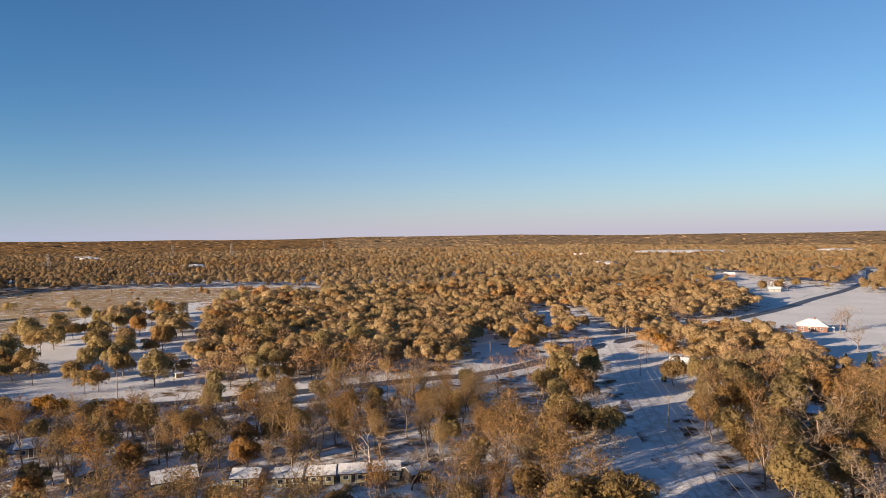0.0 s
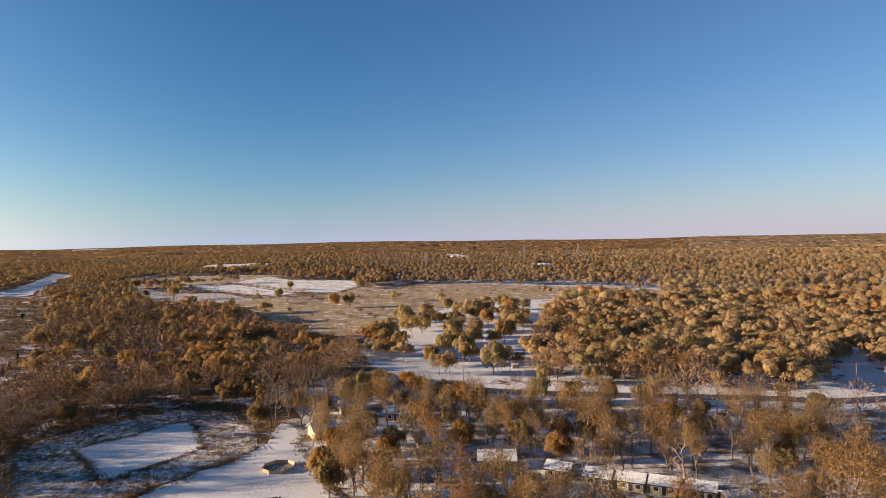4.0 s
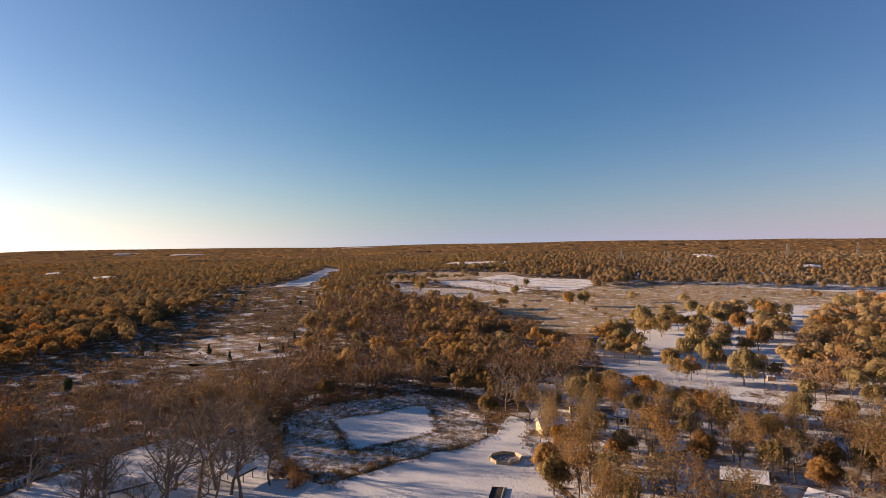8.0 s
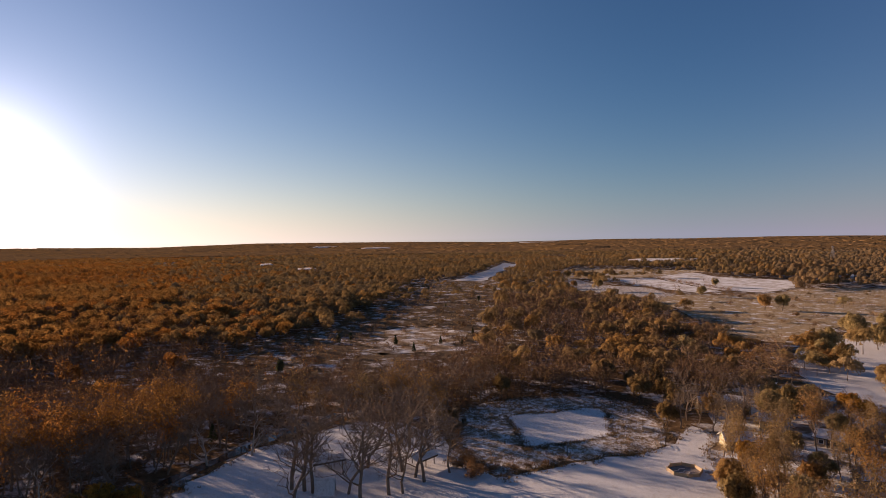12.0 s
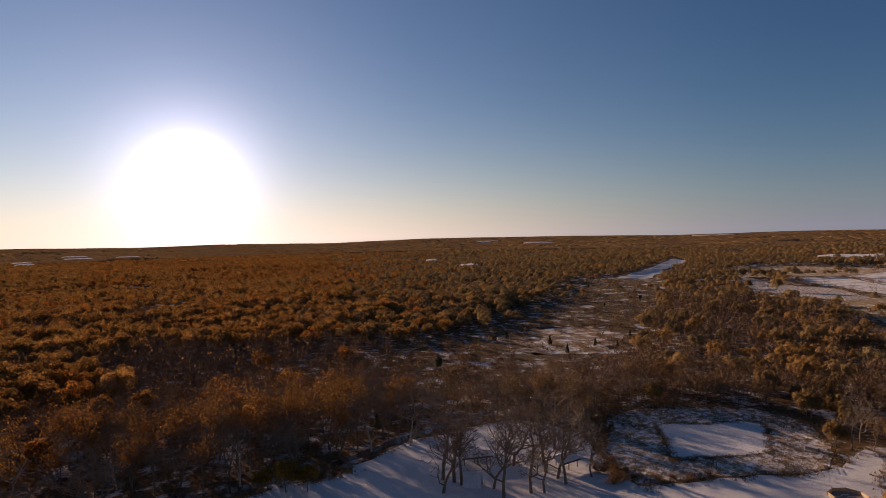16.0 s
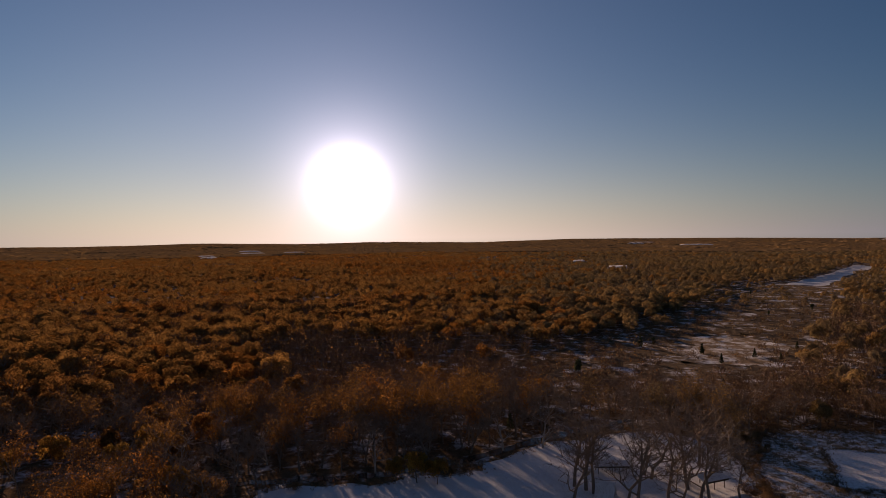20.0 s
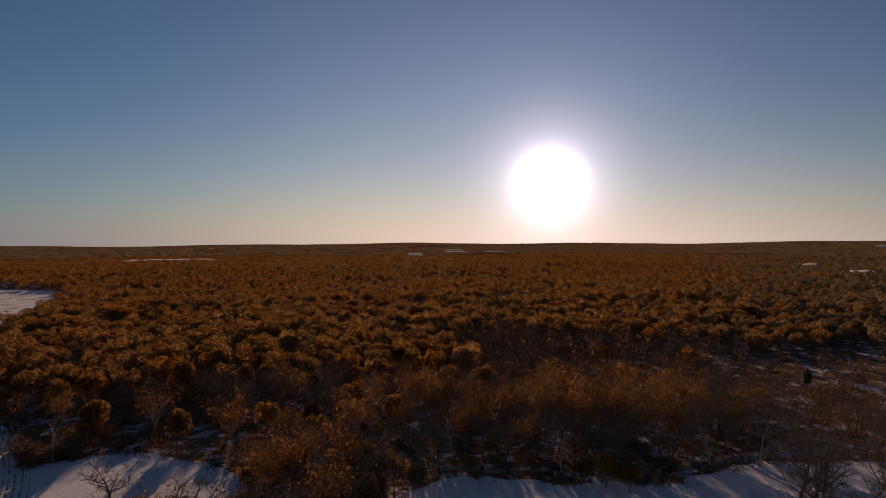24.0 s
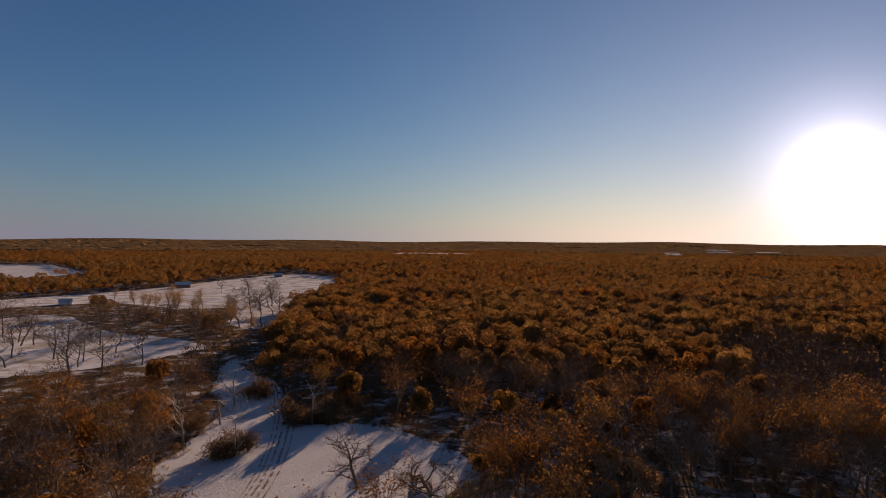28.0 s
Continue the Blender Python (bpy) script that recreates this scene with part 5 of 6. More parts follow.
def a_frame(x, y, turn):
    root = new("a_frame_hut")
    root.matrix_basis = pose(x, y, 0, 0, 0, turn)
    tagged(root, "small steep A-frame hut with snow on its slopes", "hut")
    for s in (-1, 1):
        part("roof", slab(4.2, 3.2, 0.1, 3.0, 0.10, 0.12, s), M_ROOFSNOW, root)
    part("gable_wall", gable_solid(3.8, 2.9, 0.05, 2.7), M_DARKWOOD, root)
    opening("door", root, -1.94, 0.0, 0.1, 0.7, 1.5, -90, M_WOOD, M_DARKWOOD)


a_frame(-136.0, 25.5, 70)


def ball_pit(x, y):
    """An eight-sided plank-walled ball court with a bare floor."""
    root = new("ball_court")
    root.matrix_basis = pose(x, y, 0.0, 0, 0, 12)
    tagged(root, "octagonal court with pale timber walls and a dark floor", "play court")
    R, n = 3.9, 8
    fl = bmesh.new()
    vs = [fl.verts.new((R * 0.97 * math.cos(2 * math.pi * k / n), R * 0.97 * math.sin(2 * math.pi * k / n), 0.10)) for k in range(n)]
    fl.faces.new(vs)
    part("floor", fl, M_FLOOR_COURT, root, "dark trodden court floor")
    for k in range(3):
        pts = smooth_outline([(-1.6 + k * 1.4, -1.8), (-1.2 + k * 1.4, -0.7), (-1.7 + k * 1.4, 0.4), (-1.1 + k * 1.4, 1.6)], False, 5)
        bm = bmesh.new()
        for a, b in zip(pts[:-1], pts[1:]):
            beam(bm, (*a, 0.12), (*b, 0.12), 0.10, 5)
        part("snow_line", bm, M_SNOW, root)
    side = 2 * R * math.sin(math.pi / n)
    for k in range(n):
        a = 2 * math.pi * (k + 0.5) / n
        c, s = math.cos(a) * R * math.cos(math.pi / n), math.sin(a) * R * math.cos(math.pi / n)
        for j in range(3):
            ob = part("board", boxes((-side / 2, side / 2, -0.04, 0.04, 0.05 + j * 0.28, 0.31 + j * 0.28), bevel=0.01), M_PLANK, root)
            ob.matrix_local = pose(c, s, 0, 0, 0, math.degrees(a) + 90)
        b = 2 * math.pi * k / n
        ob = part("post", boxes((-0.08, 0.08, -0.08, 0.08, -0.1, 1.05)), M_PLANK, root)
        ob.matrix_local = pose(math.cos(b) * R * 1.02, math.sin(b) * R * 1.02, 0, 0, 0, math.degrees(b))


M_SOIL = simple("dark_wet_soil", (0.045, 0.034, 0.026), (0.085, 0.064, 0.048), 1.0, 0.95)
M_PLANK = simple("fresh_timber", (0.42, 0.31, 0.18), (0.56, 0.43, 0.27), 1.2, 0.8)
M_FLOOR_COURT = simple("trodden_earth", (0.17, 0.14, 0.12), (0.30, 0.26, 0.24), 0.8, 0.95)
ball_pit(-114.0, 105.3)
sheet("worn_patch", [(-111.8, 109.2), (-109.8, 108.6), (-108.4, 110.2), (-109.6, 112.4), (-112.0, 112.2)], M_ROUGH, 0.09, "worn round patch beside the court", "patch", 0.1)


def garden_bed(x, y, turn):
    root = new("sand_bed")
    root.matrix_basis = pose(x, y, 0, 0, 0, turn)
    tagged(root, "long dark bed edged with snow-topped timbers on the lawn", "bed")
    w, L = 3.0, 8.5
    part("soil", boxes((-w / 2, w / 2, -L / 2, L / 2, 0.0, 0.12)), M_SOIL, root)
    for s in (-1, 1):
        part("side_timber", boxes((s * w / 2 - 0.14, s * w / 2 + 0.14, -L / 2, L / 2, 0, 0.3), bevel=0.02), M_DARKWOOD, root)
        part("snow_cap", boxes((s * w / 2 - 0.10 - 0.35 * (s > 0), s * w / 2 + 0.10 - 0.35 * (s > 0), -L / 2 + 0.2, L / 2 - 0.2, 0.301, 0.34)), M_SNOW, root)
        part("end_timber", boxes((-w / 2 + 0.15, w / 2 - 0.15, s * L / 2 - 0.28 * (s > 0), s * L / 2 + 0.28 * (s < 0), 0, 0.3), bevel=0.02), M_DARKWOOD, root)


garden_bed(-99.5, 88.8, 40)


def pond_hut(x, y, turn):
    root = new("pump_box")
    root.matrix_basis = pose(x, y, 0, 0, 0, turn)
    tagged(root, "small box with a snow-white lid beside the pond", "box")
    part("body", boxes((-1.5, 1.5, -0.6, 0.6, 0, 0.9), bevel=0.02), M_WOOD, root)
    part("lid", boxes((-1.65, 1.65, -0.75, 0.75, 0.9, 1.08), bevel=0.03), M_ROOFSNOW, root)


pond_hut(-142.7, 118.7, 30)


def dock(x, y, turn):
    root = new("footbridge")
    root.matrix_basis = pose(x, y, 0, 0, 0, turn)
    tagged(root, "short plank footbridge with a pipe rail by the pond bank", "footbridge")
    for k in range(12):
        part("plank", boxes((-0.6, 0.6, -2.2 + k * 0.37, -1.88 + k * 0.37, 0.22, 0.28)), M_WOOD, root)
    for s in (-1, 1):
        part("stringer", boxes((s * 0.5 - 0.06, s * 0.5 + 0.06, -2.2, 2.2, 0.02, 0.219)), M_POLE, root)
        bm = bmesh.new()
        beam(bm, (s * 0.6, -2.1, 0.95), (s * 0.6, 2.1, 0.95), 0.04)
        part("rail", bm, M_STEEL, root)
        for yy in (-2.1, 0, 2.1):
            part("rail_post", beam(bmesh.new(), (s * 0.6, yy, 0.1), (s * 0.6, yy, 0.95), 0.035), M_STEEL, root)


dock(-131.5, 112.5, 60)


def utility_box(x, y, turn):
    root = new("utility_box")
    root.matrix_basis = pose(x, y, 0.05, 0, 0, turn)
    tagged(root, "weathered wooden box with a snow-covered lid among the oaks", "box")
    part("body", boxes((-1.3, 1.3, -1.0, 1.0, -0.05, 1.5), bevel=0.03), M_WOOD, root)
    part("lid", boxes((-1.45, 1.45, -1.15, 1.15, 1.5, 1.68), bevel=0.04), M_ROOFSNOW, root)
    for s in (-1, 1):
        part("corner_board", boxes((s * 1.25 - 0.07, s * 1.25 + 0.07, -1.04, -1.0, 0, 1.48)), M_DARKWOOD, root)


utility_box(-111.4, 235.8, 35)


# ---- poles, wires and pylons ----
def pole(x, y, turn, h, label="wooden power pole with a crossarm", arm=True):
    root = new("power_pole")
    root.matrix_basis = pose(x, y, float(relief(x, y)), 0, 0, turn)
    tagged(root, label, "pole", "power poles")
    part("mast", beam(bmesh.new(), (0, 0, -0.3), (0, 0, h), 0.16, 8, 0.11), M_POLE, root)
    if arm:
        part("crossarm", boxes((-1.3, 1.3, -0.07, 0.07, h - 0.75, h - 0.58)), M_POLE, root)
        for k in (-1.2, -0.4, 0.4, 1.2):
            part("insulator", beam(bmesh.new(), (k, 0, h - 0.58), (k, 0, h - 0.38), 0.05), M_STEEL, root)
    return root


def wire(name, a, b, sag, r=0.03):
    a, b = np.array(a), np.array(b)
    t = np.linspace(0, 1, 11)[:, None]
    pts = a + (b - a) * t - np.array([0, 0, 1.0]) * sag * 4 * t * (1 - t)
    L = Limbs()
    L.tube(pts, [r] * 11, 4)
    return tagged(build(name, L.v, L.f, M_STEEL, smooth=True), "slack overhead wire between poles", "wire", "overhead wires")


LINE_A = [(38.0, 90.0), (48.3, 164.7), (60.5, 228.0), (78.5, 309.0)]
for (x, y), a in zip(LINE_A, (-12, -12, -12, -12)):
    pole(x, y, a, 9.5)
for (x0, y0), (x1, y1) in zip(LINE_A[:-1], LINE_A[1:]):
    for o in (-1.2, 1.2):
        wire("wire", (x0 + o, y0, 9.1), (x1 + o, y1, 9.1), 0.9)
LINE_B = [(-120.0, 207.0), (-48.7, 232.5), (7.7, 255.0), (99.9, 316.0), (170.0, 392.0), (250.0, 468.0), (330.0, 552.0)]
for x, y in LINE_B:
    pole(x, y, 40, 9.0)
for (x0, y0), (x1, y1) in zip(LINE_B[:-1], LINE_B[1:]):
    for o in (-0.8, 0.8):
        wire("wire", (x0 - o, y0 + o, 8.6), (x1 - o, y1 + o, 8.6), 1.2)
pole(-37.8, 252.0, 20, 9.0)
pole(-134.5, 86.5, 0, 3.6, "slim pole with a birdhouse on the pond bank", arm=False)


def pylon(x, y, turn, h):
    root = new("pylon")
    z = float(relief(x, y))
    root.matrix_basis = pose(x, y, z, 0, 0, turn)
    tagged(root, "steel lattice transmission tower above the woods", "pylon", "pylons")
    foot, top = h * 0.11, h * 0.03
    corners = [(-1, -1), (1, -1), (1, 1), (-1, 1)]
    for cx, cy in corners:
        part("leg", beam(bmesh.new(), (cx * foot, cy * foot, -0.3), (cx * top, cy * top, h), 0.13, 5), M_STEEL, root)
    bm = bmesh.new()
    for k in range(7):
        t0, t1 = k / 7, (k + 1) / 7
        w0, w1 = foot + (top - foot) * t0, foot + (top - foot) * t1
        for i in range(4):
            (ax, ay), (bx, by) = corners[i], corners[(i + 1) % 4]
            beam(bm, (ax * w0, ay * w0, h * t0), (bx * w1, by * w1, h * t1), 0.06, 4)
            beam(bm, (bx * w0, by * w0, h * t0), (ax * w1, ay * w1, h * t1), 0.06, 4)
    part("bracing", bm, M_STEEL, root)
    for lev, span in ((0.72, 5.5), (0.84, 4.6), (0.96, 3.6)):
        part("crossarm", boxes((-span, span, -0.12, 0.12, h * lev - 0.12, h * lev + 0.12)), M_STEEL, root)


for az, dist, h in ((23.6, 1450, 36), (18.9, 1500, 36), (32.6, 1020, 30), (36.4, 1250, 30), (11.0, 1900, 36)):
    a = radians(az)
    pylon(-math.sin(a) * dist, math.cos(a) * dist, az + 60, h)


# ---- vehicle, logs, fences ----
def van(x, y, turn):
    root = new("parked_van")
    root.matrix_basis = pose(x, y, 0.06, 0, 0, turn)
    tagged(root, "parked white van under snow", "van")
    bm = boxes((-2.4, 2.4, -0.95, 0.95, 0.45, 1.2), (-2.35, 1.3, -0.9, 0.9, 1.2, 2.1), bevel=0.12)
    part("body", bm, M_WHITE, root)
    part("windscreen", boxes((1.31, 1.36, -0.75, 0.75, 1.3, 1.95)), M_GLASS, root)
    for s in (-1, 1):
        part("side_window", boxes((-1.6, 1.1, s * 0.915 - 0.015, s * 0.915 + 0.015, 1.35, 1.9)), M_GLASS, root)
        part("headlight", boxes((2.40, 2.44, s * 0.6 - 0.16, s * 0.6 + 0.16, 0.7, 0.9)), M_STEEL, root)
        for wx in (-1.5, 1.5):
            wh = part("wheel", beam(bmesh.new(), (wx, s * 0.75, 0.36), (wx, s * 1.0, 0.36), 0.36, 14), M_GLASS, root)
            part("rim", beam(bmesh.new(), (wx, s * 1.0, 0.36), (wx, s * 1.02, 0.36), 0.2, 10), M_STEEL, wh)
    part("roof_snow", boxes((-2.3, 1.25, -0.85, 0.85, 2.105, 2.2), bevel=0.03), M_ROOFSNOW, root)


van(93.5, 277.0, 30)


def rail_fence(x0, y0, x1, y1, label):
    root = new("fence")
    root.matrix_basis = pose(x0, y0, float(relief(x0, y0)))
    tagged(root, label, "fence")
    d = Vector((x1 - x0, y1 - y0, 0))
    n = max(2, int(d.length / 4))
    for i in range(n + 1):
        p = d * (i / n)
        p.z = float(relief(x0 + p.x, y0 + p.y) - relief(x0, y0))
        part("post", boxes((p.x - 0.08, p.x + 0.08, p.y - 0.08, p.y + 0.08, p.z - 0.2, p.z + 1.2)), M_POLE, root)
    for z in (0.5, 1.0):
        e = d.copy()
        e.z = float(relief(x1, y1) - relief(x0, y0))
        part("rail", beam(bmesh.new(), (0, 0, z), (e.x, e.y, e.z + z), 0.07, 5), M_POLE, root)


rail_fence(-271.0, -573.0, -301.0, -566.0, "dark timber fence on the snowy farm field")
rail_fence(195.0, 318.0, 214.0, 330.0, "snow-topped rail fence beside the farmhouse")
rail_fence(-20.0, 262.0, 30.0, 262.0, "low fence at the edge of the oak wood")


def snow_hill(x, y, width, height, dirt=False, k=0):
    """A snow-covered hillside field facing the camp: a low swell of ground that stands above the tree tops in front of it."""
    a = math.atan2(-x, y)
    z0 = float(relief(x, y))
    nx_, ny_ = 18, 7
    depth = max(60.0, width * 0.7)
    rng = np.random.default_rng(900 + k)
    wob = rng.uniform(0.75, 1.15, nx_)
    top = 8.8 + 0.30 * height if math.hypot(x, y) < 1500 else 10.0 + 0.1 * height
    v = []
    for j in range(ny_):
        for i in range(nx_):
            u, t = 2 * i / (nx_ - 1) - 1, j / (ny_ - 1)
            edge = max(0.0, 1 - abs(u) ** 6) ** 0.5 * (0.86 + 0.14 * wob[i])
            prof = (0.0, 0.84, 0.87, 0.90, 0.93, 0.95, 0.0)[j]
            px = u * width / 2
            py = (t - 0.5) * depth * (1 if j in (0, 6) else wob[i])
            v.append((x + px * math.cos(a) - py * math.sin(a), y + px * math.sin(a) + py * math.cos(a), z0 - 1 + (top + 1) * prof * edge))
    f = [(j * nx_ + i, j * nx_ + i + 1, (j + 1) * nx_ + i + 1, (j + 1) * nx_ + i) for j in range(ny_ - 1) for i in range(nx_ - 1)]
    ob = build("hill_field", v, f, M_MEADOW if dirt else M_FARFIELD, smooth=True)
    tagged(ob, "distant hillside field " + ("of dry grass" if dirt else "under snow"), "field", kind="structure")
    q = 1.05
    c, s = math.cos(a), math.sin(a)
    back, front = depth * 0.55, depth * 0.36
    return [(x + (u * c - t * s) * 1.0, y + (u * s + t * c) * 1.0) for u, t in
            ((-width * q / 2, -front), (width * q / 2, -front), (width * q / 2, back), (-width * q / 2, back))]


HILLS = [(222, 908, 40, 8), (511, 1370, 236, 8), (-1097, 188, 42, 3), (-826, 1431, 53, 13), (-927, 812, 150, 1),
         (-3704, 2189, 307, 14), (-1357, 149, 30, 2), (-3401, 659, 93, 10), (-1105, -1204, 241, 8), (-1973, -988, 63, 10), (-2552, -1087, 99, 12),
         (-2333, -817, 93, 11), (-1795, -891, 54, 9), (-2251, -947, 110, 12), (-2876, 820, 161, 11), (-386, 943, 41, 6),
         (-754, 1330, 49, 10), (859, 1396, 88, 9), (-3635, 732, 166, 8), (-561, 1530, 20, 6)]
for k, (x, y, w, h) in enumerate(HILLS):
    OPEN.append(snow_hill(x, y, w, h, k=k))


# ---- trees that stand out, one by one ----
def stand(kind, spots, scale=1.0, gap=4.0):
    for i, (x, y) in enumerate(spots):
        plant(kind, x, y, scale * (0.88 + 0.26 * ((i * 0.618) % 1)), (i * 137.5) % 360)
        PLANTED.append((x, y, gap))


stand("leafy", [(-172, 232), (-172, 241), (-152, 248), (-153, 258), (-138, 241), (-149, 271), (-162, 297), (-133, 236), (-114, 221), (-175, 337),
                (-160, 336), (-138, 282), (-144, 223), (-209, 300), (-197, 298), (-235, 331), (-191, 257), (-167, 280), (-206, 329), (-157, 348),
                (-185, 246), (-221, 316), (-182, 310), (-228, 352), (-190, 350), (-215, 372), (-240, 400), (-205, 420)], 1.05, 6)
stand("leafy", [(-432, 420), (-527, 378), (-568, 377), (-716, 450), (-705, 458), (-500, 503), (-335, 384), (-326, 391)], 1.0)
stand("shrub", [(-279, 357), (-240, 370), (-262, 340), (-300, 372), (-350, 350), (-380, 420), (-410, 440)], 1.2)
stand("bare", [(-136, 55), (-133, 47.5), (-136.5, 46.5), (-141, 45.0), (-129.5, 38), (-149.5, 37), (-137, 23), (-133.4, 30), (-141, 19), (-139, 21.5),
               (-128.8, 41), (-156.5, 52), (-147, 38), (-133, 18), (-127, 31)], 1.4, 3)
stand("snag", [(-162, 26), (-168, 13), (-165, 2), (-153, 55), (-158, 60), (-105.6, -185), (-75.7, -139), (-102.7, -149), (-71, -157), (-67, -165),
               (-84, -165), (-95, -180), (-146, -30), (-150, -60), (-138, -78), (-28.0, 136.5 + 3)], 0.9, 3)
stand("gnarled", [(-85.5, -104), (-97.5, -101)], 1.55, 7)
PLANTED += [(-80, -96, 7), (-75, -89, 7), (-90, -93, 7), (-84, -87, 7)]      # open snow before them
stand("yellow", [(-136, -122), (-142, -114), (-141.7, -96.5), (-149.6, -92.7), (-149.2, -87.6), (-118.6, -74.4), (-121.7, -70.2)], 1.05, 5)
stand("thin", [(-98, 108.6), (-94.4, 102.2), (-100.5, 117), (-90.4, 107.6), (-110, 119.5), (-121.5, 131), (-113, 128), (-106, 113), (-87, 100), (-118, 138)], 0.72, 3)
stand("leafy", [(-95, 112), (-104, 123), (-88, 112), (-99, 104), (-92, 98), (-84, 105)], 0.7, 3)
stand("yellow", [(-108, 118), (15.4, 152), (-57, 168), (-118, 172), (-126, 178), (-104, 176), (84, 276), (96, 262)], 1.0, 4)
stand("leafy", [(24, 157), (26, 158), (31, 158), (20, 163), (28, 192), (24, 187), (33, 200), (36, 210), (40, 222), (30, 215), (44, 238)], 0.9, 3)
stand("yellow", [(-140.6, -24.0), (-140.3, -18.5), (-140.0, -13.5)], 0.85, 7)
stand("bare", [(-75.6, -272.9), (-78.2, -252.1), (-95.6, -295.8), (-115, -344), (-96.4, -321.6), (-79.8, -282.8), (-72.3, -296.6), (-73.7, -341.1),
               (-68.9, -342.4), (-67.2, -376.9), (-95.5, -262.3), (-70, -354), (-98, -343), (-148, -383), (-66, -245), (-125, -282), (-60, -310), (-55, -290),
               (-85, -330), (-190.9, -382.4), (-192.5, -364.3), (-187.2, -342.3), (-212.4, -373.4), (-222.7, -383.6), (-266.8, -517.8), (-269.9, -484.3),
               (-257.3, -551.9), (-171.7, -336.8), (-176, -346), (-236, -419), (-205, -390), (-219, -404)], 1.3, 2)
stand("thin", [(-160.1, -522.9), (-152.5, -451.1), (-153.3, -440.8), (-160.4, -434.9), (-160.5, -416.5), (-178.6, -420), (-183.8, -415.6), (-150.5, -424.8),
               (-165.5, -412.3), (-156, -395), (-158, -372), (-153, -345), (-156, -318), (-160, -300), (-150, -310), (-148, -330)], 0.95, 2)
for line in (((-60, -510), (-84, -498), (-106.6, -464.7), (-122.7, -451.3), (-141.5, -446.8), (-155.7, -403.2), (-156.1, -371.3), (-154.7, -319.3), (-157.1, -294.7)),):
    spots = []
    for (xa, ya), (xb, yb) in zip(line, line[1:]):
        n = max(2, int(math.hypot(xb - xa, yb - ya) / 5.0))
        spots += [(xa + (xb - xa) * i / n + 1.5 * math.sin(i * 2.3 + xa), ya + (yb - ya) * i / n + 1.5 * math.cos(i * 1.7 + ya)) for i in range(n)]
    stand("shrub", spots, 1.15, 2)
spots = []
for (xa, ya), (xb, yb), n in (((-186, 80), (-158, 66), 9), ((-158, 66), (-141, 62), 8), ((-140, 62), (-131, 66), 6), ((-131, 68), (-131, 84), 7), ((-188, 100), (-182, 126), 8)):
    spots += [(xa + (xb - xa) * i / n + 0.9 * math.sin(i * 2.1), ya + (yb - ya) * i / n + 0.9 * math.cos(i * 3.1)) for i in range(n)]
stand("shrub", spots, 0.5, 1)
stand("leafy", [(103, 291), (109, 288), (117, 286), (130, 292), (100, 271), (123, 280)], 0.85, 3)
stand("cedar", [(132, 318), (137, 230), (145, 229)], 1.0, 3)
stand("leafy", [(281, 548), (286, 560), (300, 580), (262, 540), (306, 566)], 0.8, 3)
stand("bare", [(285, 540), (276, 552)], 0.8, 3)
stand("cedar", [(-247, 87), (-240, 69), (-305, 120), (-300, 130), (-330, 150), (-290, 100), (120, 290), (130, 262), (-210, 60)], 0.62, 2)
stand("shrub", [(-103, -152), (-99, -157), (-106, -154), (-106, -186), (-109, -190), (-76, -142), (-73, -140), (-79, -145), (-110, -160), (-104, -163)], 1.5, 2)
stand("cedar", [(-170.6, 73.5)], 0.35, 2)
stand("shrub", [(172, 331), (170, 334), (160, 320), (156, 322)], 0.9, 2)
stand("bare", [(196, 322), (190, 318), (166, 268)], 1.0, 3)


def thicket(x, y, rx, ry, n, scale, seed):
    """A tangle of shrubs round one spot."""
    rng = np.random.default_rng(seed)
    a, q = rng.uniform(0, 6.283, n), np.sqrt(rng.uniform(0, 1, n))
    stand("shrub", [(float(x + math.cos(t) * k * rx), float(y + math.sin(t) * k * ry)) for t, k in zip(a, q)], scale, 1.5)


thicket(-104, -151, 8, 6, 16, 1.35, 1)
thicket(-106, -186, 6, 5, 10, 1.3, 2)
thicket(-75, -141, 6, 4, 12, 1.1, 3)
thicket(-70, -166, 9, 7, 16, 1.2, 4)
thicket(-118, -160, 7, 8, 10, 1.3, 5)
thicket(-135, 60, 10, 3, 12, 0.8, 6)
thicket(-186, 76, 5, 9, 10, 0.9, 7)
NAMES = ("leafy", "thin", "bare", "cedar", "shrub")
# nearest belt: trees one by one, up to 300 of a kind, the rest joined
nx, ny, nk, nrng = scatter(82, 245, 5.6, 7, -42, 180)
for px, py, gap in PLANTED:
    keep = np.hypot(nx - px, ny - py) > gap
    nx, ny, nk = nx[keep], ny[keep], nk[keep]
order = np.argsort(np.hypot(nx, ny))
nx, ny, nk = nx[order], ny[order], nk[order]
keep = np.ones(len(nx), dtype=bool)                        # broad crowns keep their distance from one another
for i in np.flatnonzero(nk == 0):
    if keep[i]:
        keep &= ~((nk == 0) & (np.hypot(nx - nx[i], ny - ny[i]) < 7.6) & (np.arange(len(nx)) > i))
nx, ny, nk = nx[keep], ny[keep], nk[keep]
single = np.zeros(len(nx), dtype=bool)
for k, kind in enumerate(NAMES):
    ids = np.flatnonzero(nk == k)[:max(0, 295 - USED[kind])]
    single[ids] = True
